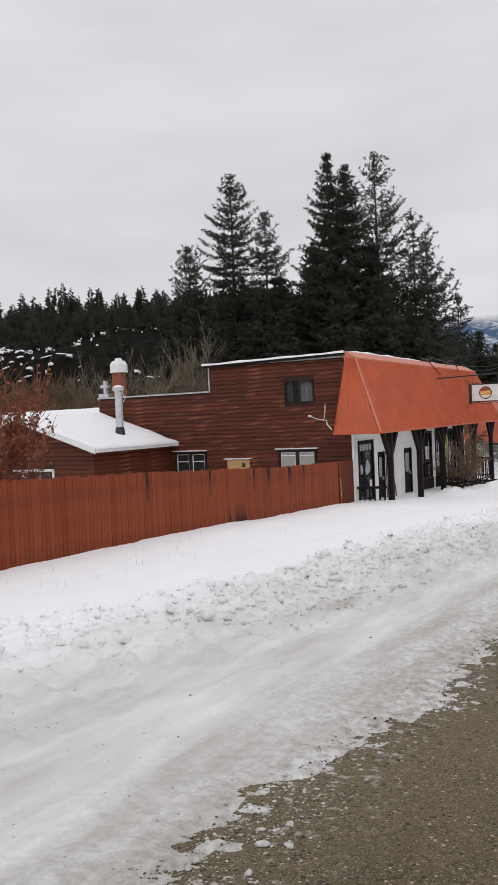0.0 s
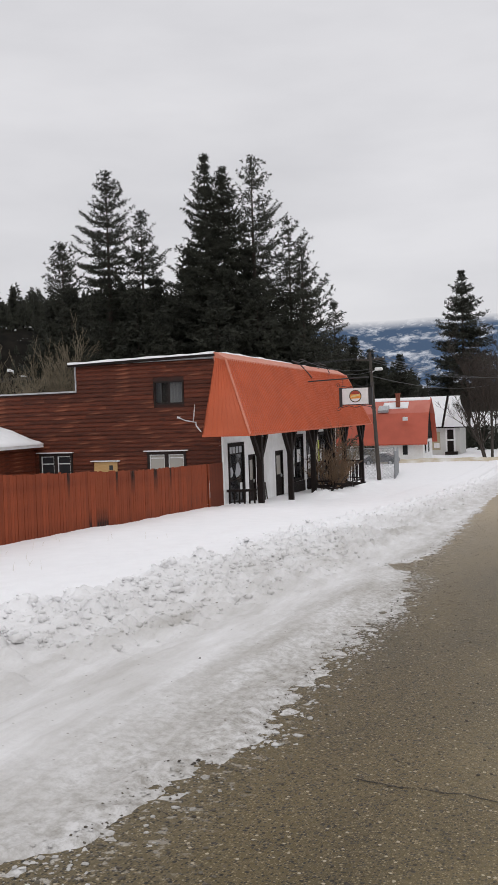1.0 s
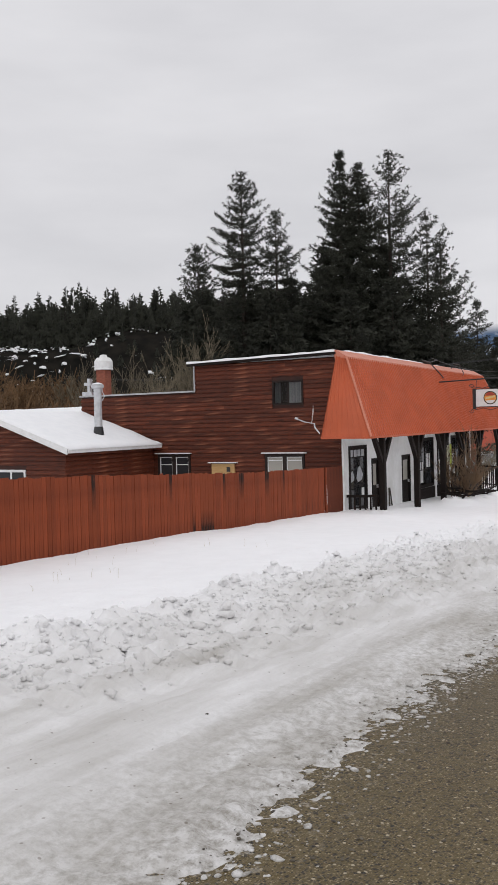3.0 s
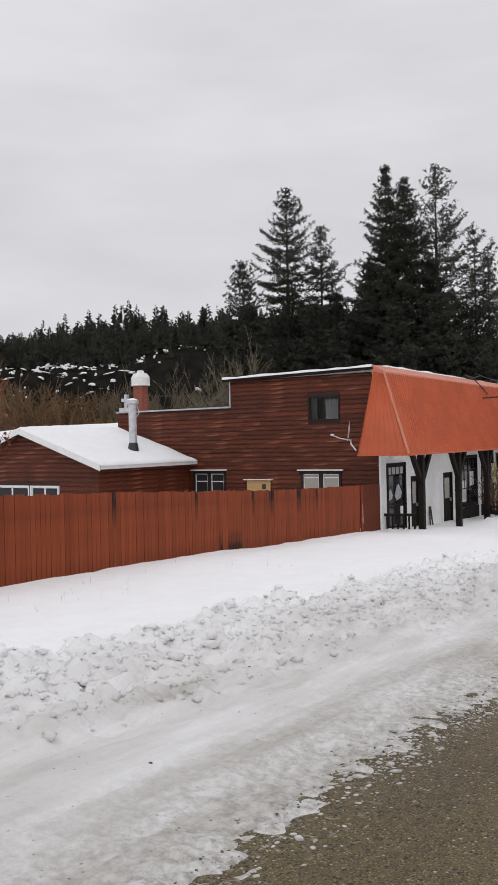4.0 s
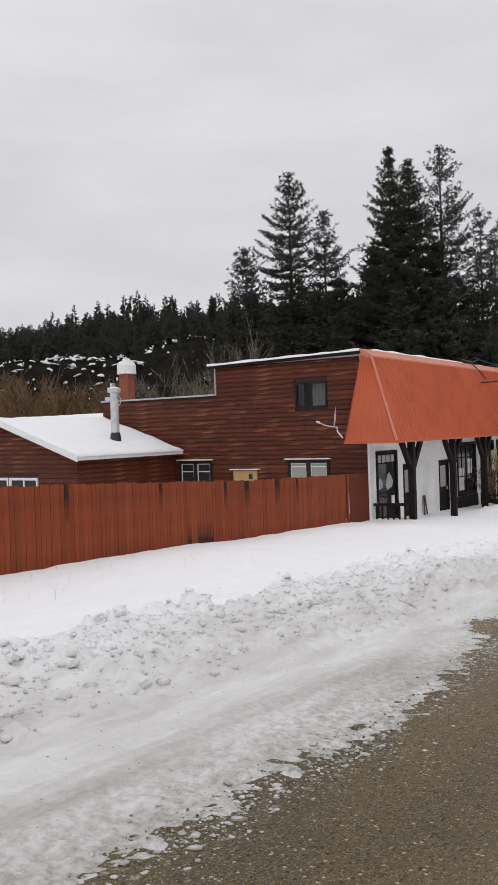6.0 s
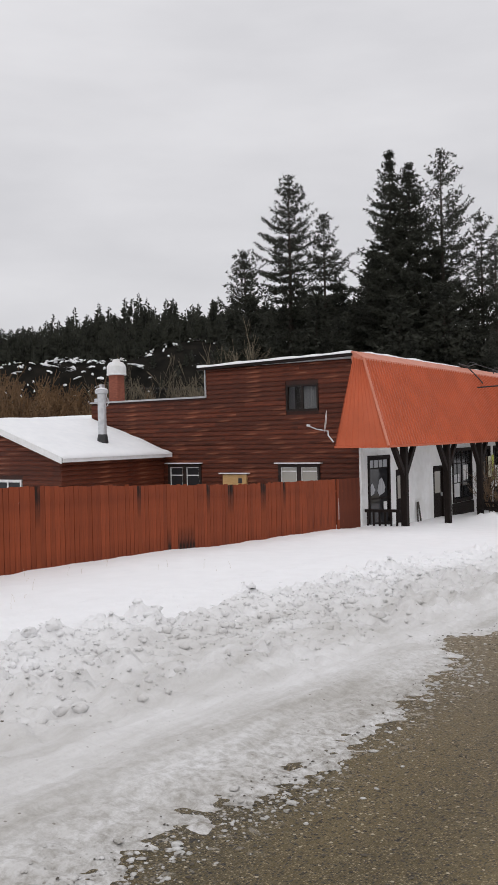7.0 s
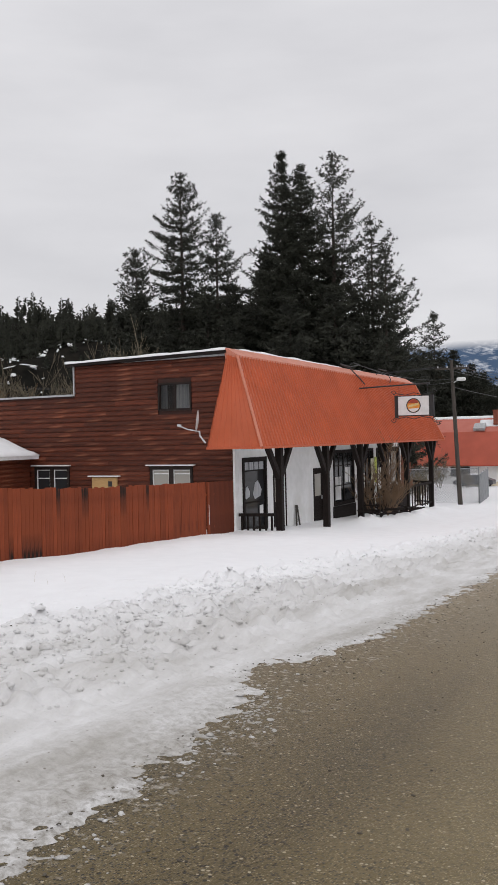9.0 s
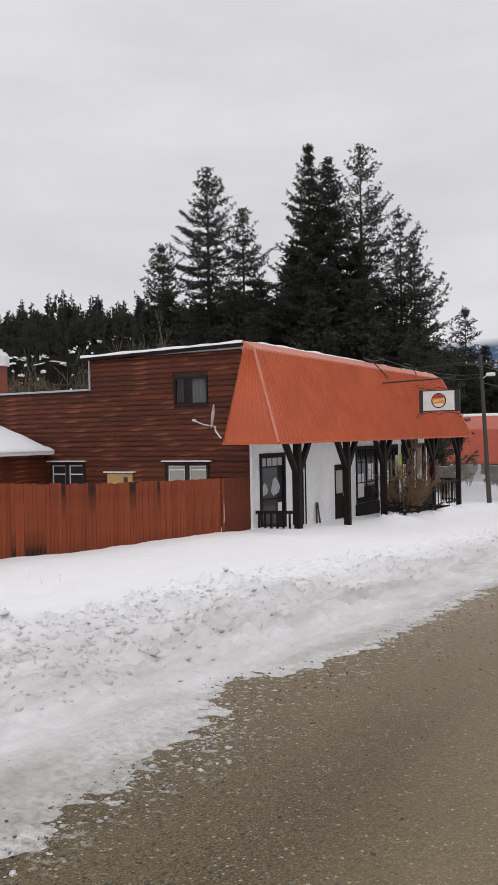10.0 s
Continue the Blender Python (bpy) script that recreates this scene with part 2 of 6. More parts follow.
def snow_z(x, y):
    """Height of the snow cover; it dips under the road where the tarmac is bare."""
    x, y = np.asarray(x, float), np.asarray(y, float)
    s = np.clip((-x - 4.6) / 8.0, 0, 1)
    s = s * s * (3 - 2 * s)
    z = road_z(y) * (1 - s) + lot_z(y) * s
    crest, foot, e = crest_x(y), foot_x(y), edge_x(y)
    reach = np.clip((y + 4) / 6, 0, 1)
    # the berm: a short back towards the lot, a long broken slope towards the wheel tracks
    face = np.clip((foot - x) / (foot - crest), 0, 1)
    back = np.clip((crest - x) / 0.45, 0, 1)
    body = np.where(x > crest, face ** 0.8, 1 - back * back * (3 - 2 * back))
    high = (0.17 + 0.15 * fbm(x * 0.5, y * 0.6, 21, 3) + 0.05 * fbm(x * 1.5, y * 1.5, 22, 2)) * np.interp(y, [0, 13, 20, 40], [1, 1, 0.6, 0.4])
    rough = np.clip(np.minimum((x - crest + 0.55) / 0.4, (foot + 0.35 - x) / 0.7), 0, 1) * np.clip(0.85 + 0.9 * fbm(x * 0.8, y * 0.7, 35, 2), 0.35, 1.3)
    wx, wy = x + 0.1 * fbm(x * 5, y * 5, 44, 3), y + 0.1 * fbm(y * 5, x * 5, 45, 3)
    lumps = fbm(x * 2.2, y * 2.2, 31, 3) * 0.05 + 0.035 * chunks(wx, wy, 0.34, 41) + 0.065 * chunks(wx, wy, 0.2, 47) + 0.06 * chunks(wx, wy, 0.13, 57) + 0.05 * fbm(x * 7, y * 7, 48, 3)
    crumble = np.exp(-((x - crest - 0.1) / 0.35) ** 2) * 0.1 * chunks(wx, wy, 0.42, 63)
    z = z + reach * (body * high + rough * lumps * 1.45 + crumble * np.interp(y, [0, 13, 24], [1.3, 1.3, 0.5]))
    field = np.clip((crest - x - 0.3) / 1.0, 0, 1)
    z = z + field * (0.08 * fbm(x * 0.5, y * 0.5, 51, 3) + 0.022 * fbm(x * 2.6, y * 2.6, 52, 3) + 0.05 * chunks(wx, wy, 0.3, 58) * np.clip(1 - (crest - x) / 2.2, 0, 1) ** 2)
    # heap ploughed up before the porch
    porch = np.exp(-((x + 10.7 + 0.35 * np.sin(y * 0.9)) / 0.75) ** 2) * np.clip((y - 41) / 2, 0, 1) * np.clip((55 - y) / 3, 0, 1)
    z = z + porch * (0.17 + 0.2 * fbm(x * 1.3, y * 1.3, 75, 3) + 0.2 * chunks(x, y, 0.5, 77) + 0.12 * fbm(x * 4, y * 4, 78, 2))
    d = e - x + 0.1 * fbm(x * 1.6, y * 0.9, 61, 3) + 0.2 * fbm(x * 5.0, y * 4.0, 66, 3) + 0.15 * fbm(x * 13, y * 13, 71, 2)
    pack = np.clip(d / 1.1, -1, 1)
    # wheel tracks run along the street between the berm's foot and the tarmac
    wave = np.sin((x + 0.12 * fbm(y * 0.25, y * 0, 79, 2)) * 9.5)
    track = np.clip((d - 0.25) / 0.3, 0, 1) * np.clip((x - foot + 0.5) / 0.5, 0, 1)
    ruts = track * (0.006 * wave + 0.03 * fbm(x * 4.5, y * 0.4, 81, 3) + 0.014 * fbm(x * 14, y * 0.7, 83, 2)) + 0.012 * fbm(x * 8, y * 5, 82, 3) + 0.016 * fbm(x * 7, y * 7, 88, 3) * np.clip(0.6 + 1.6 * fbm(x * 0.9, y * 0.6, 89, 2), 0, 1.4)
    z = z + np.where(d > 0, 0.006 + 0.075 * pack + ruts * np.clip(d / 0.4, 0, 1), 0.12 * pack) * (x > -8)
    rim = np.exp(-((d - 0.15) / 0.4) ** 2)
    z = z + rim * (0.03 * fbm(x * 9, y * 9, 84, 3) + 0.028 * (chunks(x, y, 0.1, 86) - 0.25))
    far = np.clip((x - 6.6 + 0.3 * fbm(x, y, 91, 2)) / 1.2, 0, 1)
    return z + 0.5 * far * (x > 2)


def steps(*spans):
    out = []
    for a, b, d in spans:
        out += list(np.arange(a, b - 1e-6, d))
    return np.array(out + [spans[-1][1]])


def sheet(name, xs, ys, zfun, material):
    gx, gy = np.meshgrid(xs, ys)
    gz = zfun(gx, gy)
    nx, ny = len(xs), len(ys)
    v = np.stack([gx.ravel(), gy.ravel(), gz.ravel()], 1)
    i = np.arange(nx * ny).reshape(ny, nx)
    f = np.stack([i[:-1, :-1].ravel(), i[:-1, 1:].ravel(), i[1:, 1:].ravel(), i[1:, :-1].ravel()], 1)
    return raw(name, v.tolist(), f.tolist(), material, smooth=True)


def snow_material():
    m = shade("street_snow", (0.93, 0.93, 0.945), (0.9, 0.9, 0.915), 2.0, rough=0.8, bump=0.6, bump_scale=20, spec=0.3)
    for q in m.node_tree.nodes:
        if q.type == "BUMP":
            q.inputs["Distance"].default_value = 0.03
    n, k = m.node_tree.nodes, m.node_tree.links
    p = n["Principled BSDF"]
    src = p.inputs["Base Color"].links[0].from_socket
    co = n.new("ShaderNodeTexCoord")
    sp = n.new("ShaderNodeSeparateXYZ")
    k.new(co.outputs["Object"], sp.inputs["Vector"])
    # grit thrown up by traffic lies between the berm and the tarmac
    ramp = n.new("ShaderNodeValToRGB")
    mr = n.new("ShaderNodeMapRange")
    mr.inputs["From Min"].default_value, mr.inputs["From Max"].default_value = -7.0, -1.4
    k.new(sp.outputs["X"], mr.inputs["Value"])
    e = ramp.color_ramp.elements
    e[0].position, e[0].color = 0.0, (0, 0, 0, 1)
    e[1].position, e[1].color = 1.0, (1, 1, 1, 1)
    for pos, v in ((0.3, 0.06), (0.4, 0.4), (0.52, 0.72), (0.64, 1.0), (0.74, 0.85), (0.86, 1.2)):
        q = ramp.color_ramp.elements.new(pos)
        q.color = (v, v, v, 1)
    k.new(mr.outputs["Result"], ramp.inputs["Fac"])
    mp = n.new("ShaderNodeMapping")
    mp.inputs["Scale"].default_value = (2.3, 0.34, 1)
    k.new(co.outputs["Object"], mp.inputs["Vector"])
    nz = n.new("ShaderNodeTexNoise")
    nz.inputs["Scale"].default_value, nz.inputs["Detail"].default_value, nz.inputs["Roughness"].default_value = 1.5, 8, 0.62
    k.new(mp.outputs["Vector"], nz.inputs["Vector"])
    mr2 = n.new("ShaderNodeMapRange")
    mr2.inputs["From Min"].default_value, mr2.inputs["From Max"].default_value = 0.1, 0.8
    k.new(nz.outputs["Fac"], mr2.inputs["Value"])
    mul = n.new("ShaderNodeMath")
    mul.operation = "MULTIPLY"
    # the bank across the street is clean
    side = n.new("ShaderNodeMapRange")
    side.inputs["From Min"].default_value, side.inputs["From Max"].default_value = 7.6, 5.6
    k.new(sp.outputs["X"], side.inputs["Value"])
    soil = n.new("ShaderNodeMath")
    soil.operation = "MULTIPLY"
    k.new(ramp.outputs["Color"], soil.inputs[0])
    k.new(side.outputs["Result"], soil.inputs[1])
    k.new(soil.outputs["Value"], mul.inputs[0])
    k.new(mr2.outputs["Result"], mul.inputs[1])
    mx = n.new("ShaderNodeMix")
    mx.data_type = "RGBA"
    mx.inputs["B"].default_value = (0.41, 0.39, 0.357, 1)
    k.new(mul.outputs["Value"], mx.inputs["Factor"])
    k.new(src, mx.inputs["A"])
    # thin slush near the tarmac, mottled with wet grit
    fine = n.new("ShaderNodeTexNoise")
    fine.inputs["Scale"].default_value, fine.inputs["Detail"].default_value, fine.inputs["Roughness"].default_value = 13.0, 8, 0.75
    k.new(co.outputs["Object"], fine.inputs["Vector"])
    fcut = n.new("ShaderNodeMapRange")
    fcut.inputs["From Min"].default_value, fcut.inputs["From Max"].default_value = 0.42, 0.64
    k.new(fine.outputs["Fac"], fcut.inputs["Value"])
    band = n.new("ShaderNodeMapRange")
    band.inputs["From Min"].default_value, band.inputs["From Max"].default_value = -2.85, -1.75
    band.inputs["To Max"].default_value = 0.85
    k.new(sp.outputs["X"], band.inputs["Value"])
    fm = n.new("ShaderNodeMath")
    fm.operation = "MULTIPLY"
    k.new(fcut.outputs["Result"], fm.inputs[0])
    wet = n.new("ShaderNodeMath")
    wet.operation = "MULTIPLY"
    k.new(band.outputs["Result"], wet.inputs[0])
    k.new(side.outputs["Result"], wet.inputs[1])
    k.new(wet.outputs["Value"], fm.inputs[1])
    m0 = n.new("ShaderNodeMix")
    m0.data_type = "RGBA"
    m0.inputs["B"].default_value = (0.23, 0.21, 0.175, 1)
    k.new(fm.outputs["Value"], m0.inputs["Factor"])
    k.new(mx.outputs["Result"], m0.inputs["A"])
    mx = m0
    # scattered dark specks of gravel
    vo = n.new("ShaderNodeTexVoronoi")
    vo.inputs["Scale"].default_value = 9.0
    k.new(co.outputs["Object"], vo.inputs["Vector"])
    lt = n.new("ShaderNodeMapRange")
    lt.inputs["From Min"].default_value, lt.inputs["From Max"].default_value = 0.1, 0.05
    k.new(vo.outputs["Distance"], lt.inputs["Value"])
    sm = n.new("ShaderNodeMath")
    sm.operation = "MULTIPLY"
    k.new(lt.outputs["Result"], sm.inputs[0])
    k.new(mul.outputs["Value"], sm.inputs[1])
    m2 = n.new("ShaderNodeMix")
    m2.data_type = "RGBA"
    m2.inputs["B"].default_value = (0.16, 0.13, 0.1, 1)
    k.new(sm.outputs["Value"], m2.inputs["Factor"])
    k.new(mx.outputs["Result"], m2.inputs["A"])
    k.new(m2.outputs["Result"], p.inputs["Base Color"])
    return m


def asphalt_material():
    m = shade("sanded_wet_asphalt", (0.118, 0.086, 0.033), (0.066, 0.049, 0.019), 0.9, (1, 0.3, 1), 0.5, spec=0.3, bump=0.6, bump_scale=70, third=(0.15, 0.12, 0.068), coarse=0.3)
    n, k = m.node_tree.nodes, m.node_tree.links
    p = n["Principled BSDF"]
    src = p.inputs["Base Color"].links[0].from_socket
    co = n.new("ShaderNodeTexCoord")
    col = src
    for sc, rim, share, c in ((120, 0.5, 0.4, (0.19, 0.145, 0.08)), (90, 0.5, 0.2, (0.29, 0.235, 0.14)), (78, 0.55, 0.3, (0.018, 0.015, 0.01)), (42, 0.42, 0.055, (0.44, 0.38, 0.28)), (34, 0.42, 0.09, (0.014, 0.011, 0.008))):
        vo = n.new("ShaderNodeTexVoronoi")
        vo.inputs["Scale"].default_value = sc
        k.new(co.outputs["Object"], vo.inputs["Vector"])
        inside = n.new("ShaderNodeMapRange")
        inside.inputs["From Min"].default_value, inside.inputs["From Max"].default_value = rim, rim * 0.75
        k.new(vo.outputs["Distance"], inside.inputs["Value"])
        sp = n.new("ShaderNodeSeparateColor")
        k.new(vo.outputs["Color"], sp.inputs["Color"])
        some = n.new("ShaderNodeMath")
        some.operation = "LESS_THAN"
        some.inputs[1].default_value = share
        k.new(sp.outputs["Red"], some.inputs[0])
        both = n.new("ShaderNodeMath")
        both.operation = "MULTIPLY"
        k.new(inside.outputs["Result"], both.inputs[0])
        k.new(some.outputs["Value"], both.inputs[1])
        mx = n.new("ShaderNodeMix")
        mx.data_type = "RGBA"
        mx.inputs["B"].default_value = (*c, 1)
        k.new(both.outputs["Value"], mx.inputs["Factor"])
        k.new(col, mx.inputs["A"])
        col = mx.outputs["Result"]
    # dry dusty wheel lane, and thin slush left near the snow's edge
    sx = n.new("ShaderNodeSeparateXYZ")
    k.new(co.outputs["Object"], sx.inputs["Vector"])
    for lo, hi, nscale, a, b, c in ((-0.7, 1.4, 1.1, 0.2, 0.7, (0.5, 0.4, 0.215)), (-1.2, -2.0, 15.0, 0.57, 0.62, (0.6, 0.57, 0.52))):
        mr = n.new("ShaderNodeMapRange")
        mr.inputs["From Min"].default_value, mr.inputs["From Max"].default_value = lo, hi
        k.new(sx.outputs["X"], mr.inputs["Value"])
        nz = n.new("ShaderNodeTexNoise")
        nz.inputs["Scale"].default_value, nz.inputs["Detail"].default_value, nz.inputs["Roughness"].default_value = nscale, 7, 0.65
        k.new(co.outputs["Object"], nz.inputs["Vector"])
        cut = n.new("ShaderNodeMapRange")
        cut.inputs["From Min"].default_value, cut.inputs["From Max"].default_value = a, b
        cut.inputs["To Max"].default_value = 0.8
        k.new(nz.outputs["Fac"], cut.inputs["Value"])
        both = n.new("ShaderNodeMath")
        both.operation = "MULTIPLY"
        k.new(mr.outputs["Result"], both.inputs[0])
        k.new(cut.outputs["Result"], both.inputs[1])
        mx = n.new("ShaderNodeMix")
        mx.data_type = "RGBA"
        mx.inputs["B"].default_value = (*c, 1)
        k.new(both.outputs["Value"], mx.inputs["Factor"])
        k.new(col, mx.inputs["A"])
        col = mx.outputs["Result"]
    # paler tan mixed in further down the street
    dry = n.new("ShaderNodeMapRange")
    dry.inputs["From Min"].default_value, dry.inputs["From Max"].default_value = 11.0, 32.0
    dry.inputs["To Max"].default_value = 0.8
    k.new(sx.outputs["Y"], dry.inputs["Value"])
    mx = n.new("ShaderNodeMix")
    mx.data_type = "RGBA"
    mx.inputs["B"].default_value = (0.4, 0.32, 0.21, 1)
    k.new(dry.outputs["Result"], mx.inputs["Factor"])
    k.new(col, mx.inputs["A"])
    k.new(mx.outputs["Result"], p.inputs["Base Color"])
    return m


M_SNOW = snow_material()
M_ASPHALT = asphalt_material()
XS = steps((-900, -100, 100), (-100, -28, 6), (-28, -14, 0.5), (-14, -7.5, 0.16), (-7.5, -0.6, 0.042), (-0.6, 3, 0.4), (3, 12, 0.5), (12, 40, 4), (40, 900, 120))
YS = steps((-300, -60, 40), (-60, -6, 6), (-6, 3, 0.6), (3, 15, 0.042), (15, 22, 0.065), (22, 36, 0.11), (36, 56, 0.2), (56, 70, 0.4), (70, 140, 3), (140, 1100, 60))
ground = tagged(sheet("ground", XS, YS, snow_z, M_SNOW), "trampled white snow cover with a dirty ploughed berm", "snow ground", kind="structure")
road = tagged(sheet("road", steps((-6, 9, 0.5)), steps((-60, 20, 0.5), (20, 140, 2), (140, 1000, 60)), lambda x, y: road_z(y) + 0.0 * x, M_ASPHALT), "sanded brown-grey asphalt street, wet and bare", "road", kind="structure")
# ---- roadhouse ----
WY, FX = 35.33, -13.3          # side wall plane, street front plane
house = thing("roadhouse", (-17, 45, -2.4), "two-storey roadhouse, red-brown lap siding, orange metal mansard", "building")


def holes_in_strip(a0, a1, z0, z1, holes):
    """Lengths of a0..a1 left over where the strip z0..z1 meets no hole (h0, h1, bottom, top)."""
    cuts = sorted((h[0], h[1]) for h in holes if h[2] < z1 - 0.01 and h[3] > z0 + 0.01)
    out, at = [], a0
    for c0, c1 in cuts:
        if c0 > at:
            out.append((at, min(c0, a1)))
        at = max(at, c1)
    if at < a1:
        out.append((at, a1))
    return out


def cells(p, q, marks):
    at = sorted({p, q, *[m for m in marks if p < m < q]})
    return list(zip(at, at[1:]))


def wall_x(bm, x0, x1, y0, y1, z0, z1, holes):
    """A thick wall that runs along x, with openings (x0, x1, z0, z1)."""
    zs = sorted({z0, z1, *[z for h in holes for z in h[2:] if z0 < z < z1]})
    for a, b in zip(zs, zs[1:]):
        for p, q in holes_in_strip(x0, x1, a, b, holes):
            for c, d in cells(p, q, [h[0] for h in holes] + [h[1] for h in holes]):
                box(bm, c, d, y0, y1, a, b)
    bmesh.ops.remove_doubles(bm, verts=bm.verts[:], dist=0.001)


def wall_y(bm, x0, x1, y0, y1, z0, z1, holes):
    zs = sorted({z0, z1, *[z for h in holes for z in h[2:] if z0 < z < z1]})
    for a, b in zip(zs, zs[1:]):
        for p, q in holes_in_strip(y0, y1, a, b, holes):
            for c, d in cells(p, q, [h[0] for h in holes] + [h[1] for h in holes]):
                box(bm, x0, x1, c, d, a, b)
    bmesh.ops.remove_doubles(bm, verts=bm.verts[:], dist=0.001)


UPWIN, WIN1, WIN2, HATCH = (-16.4, -15.0, 2.5, 3.52), (-22.28, -20.56, -0.75, 0.46), (-16.82, -15.0, -0.6, 0.45), (-19.45, -18.25, -0.75, 0.07)
side_holes = [UPWIN, WIN1, WIN2]
bm = bmesh.new()
wall_x(bm, -26.6, -20.2, WY + 0.03, WY + 0.25, -2.6, 3.2, side_holes)
wall_x(bm, -20.2, FX - 0.2, WY + 0.03, WY + 0.25, -2.6, 4.36, side_holes)
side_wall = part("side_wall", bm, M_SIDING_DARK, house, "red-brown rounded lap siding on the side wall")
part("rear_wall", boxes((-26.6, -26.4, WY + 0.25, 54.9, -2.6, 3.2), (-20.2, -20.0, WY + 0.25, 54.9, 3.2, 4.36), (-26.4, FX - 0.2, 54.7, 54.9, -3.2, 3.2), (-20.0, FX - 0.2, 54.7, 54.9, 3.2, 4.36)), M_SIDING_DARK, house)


def lap_board(length, row):
    """One rounded lap board, length along x, lower lip proud."""
    h = row
    prof = [(0.0, 0.0), (-0.030, 0.004), (-0.046, h * 0.22), (-0.046, h * 0.5), (-0.034, h * 0.78), (-0.008, h), (0.0, h)]
    bm = bmesh.new()
    a = [bm.verts.new((0, y, z)) for y, z in prof]
    b = [bm.verts.new((length, y, z)) for y, z in prof]
    for i in range(len(prof) - 1):
        bm.faces.new((a[i], b[i], b[i + 1], a[i + 1]))
    bm.faces.new(a[::-1])
    bm.faces.new(b)
    return bm


rnd = random.Random(4)
ROW = 0.188
z = -1.95
while z < 4.3:
    right = FX - 0.02
    left = -26.6 if z + ROW < 3.22 else -20.2
    top = min(ROW, 4.36 - z)
    for a, b in holes_in_strip(left, right, z, z + ROW, [(h[0] - 0.025, h[1] + 0.025, h[2] - 0.03, h[3] + 0.03) for h in side_holes]):
        at = a
        while at < b - 0.05:
            run = min(rnd.uniform(2.6, 5.2), b - at)
            if b - at - run < 0.7:
                run = b - at
            ob = part("board", lap_board(run - 0.004, top), M_SIDING, side_wall)
            ob.location = (at, WY + rnd.uniform(0.022, 0.029), z + rnd.uniform(-0.006, 0.006))
            at += run
    z += ROW

part("corner_trim", boxes((FX - 0.03, FX + 0.05, WY - 0.06, WY + 0.1, -2.5, 1.2)), M_WHITEPAINT, house)
part("parapet_cap", boxes((-26.65, -20.26, WY - 0.08, WY + 0.3, 3.2, 3.27)), M_GREYTRIM, house, "grey metal parapet cap")
part("step_trim", boxes((-20.25, -20.2, WY - 0.07, WY + 0.28, 3.2, 4.34)), M_GREYTRIM, house)
part("roof_fascia", prism(bmesh.new(), [(-20.5, WY - 0.22, 4.33), (-13.45, WY - 0.22, 4.45), (-13.45, WY - 0.22, 4.54), (-20.5, WY - 0.22, 4.42)], (0, 0.25, 0)), M_DARKWOOD, house, "dark fascia board")
part("flat_roof", boxes((-20.4, FX - 0.1, WY + 0.03, 56, 4.37, 4.45), (-26.6, -20.2, WY + 0.2, 56, 3.02, 3.1)), M_GREYTRIM, house)


def snow_slab(name, x0, x1, y0, y1, z_at, thick, parent, seed, nx=60, ny=12, lip=0.25):
    """A soft snow layer with a rounded, uneven rim."""
    bm = bmesh.new()
    grid, under_grid = [], []
    for j in range(ny + 1):
        row, low = [], []
        for i in range(nx + 1):
            u, v = i / nx, j / ny
            x, y = x0 + (x1 - x0) * u, y0 + (y1 - y0) * v
            rim = min(1, min(i, nx - i) * (x1 - x0) / nx / 0.12 + lip, min(j, ny - j) * (y1 - y0) / ny / 0.12 + lip)
            wob = 0.035 * noise.noise(Vector((x * 1.7, y * 1.7, seed))) if 0 < j < ny else 0.05 * noise.noise(Vector((x * 2.3, seed, y)))
            yy = y + (wob if j == 0 else 0)
            row.append(bm.verts.new((x, yy, z_at(x, y) + thick * rim * (1 + 0.5 * noise.noise(Vector((x, y, seed + 5)))) + 0.3 * wob)))
            low.append(bm.verts.new((x, yy, z_at(x, y))))
        grid.append(row)
        under_grid.append(low)
    for j in range(ny):
        for i in range(nx):
            bm.faces.new((grid[j][i], grid[j][i + 1], grid[j + 1][i + 1], grid[j + 1][i]))
    for i in range(nx):
        bm.faces.new((under_grid[0][i], under_grid[0][i + 1], grid[0][i + 1], grid[0][i]))
        bm.faces.new((grid[ny][i], grid[ny][i + 1], under_grid[ny][i + 1], under_grid[ny][i]))
    for j in range(ny):
        bm.faces.new((grid[j][0], grid[j + 1][0], under_grid[j + 1][0], under_grid[j][0]))
        bm.faces.new((under_grid[j][nx], under_grid[j + 1][nx], grid[j + 1][nx], grid[j][nx]))
    return part(name, bm, M_SNOW_CLEAN, parent, smooth=True)


tagged(snow_slab("roof_snow", -20.5, -13.5, WY - 0.24, 55.8, lambda x, y: 4.43 + 0.017 * (x + 20.5), 0.1, None, 3, 60, 40, 0.85), "thin white snow layer on the flat roof", "snow")


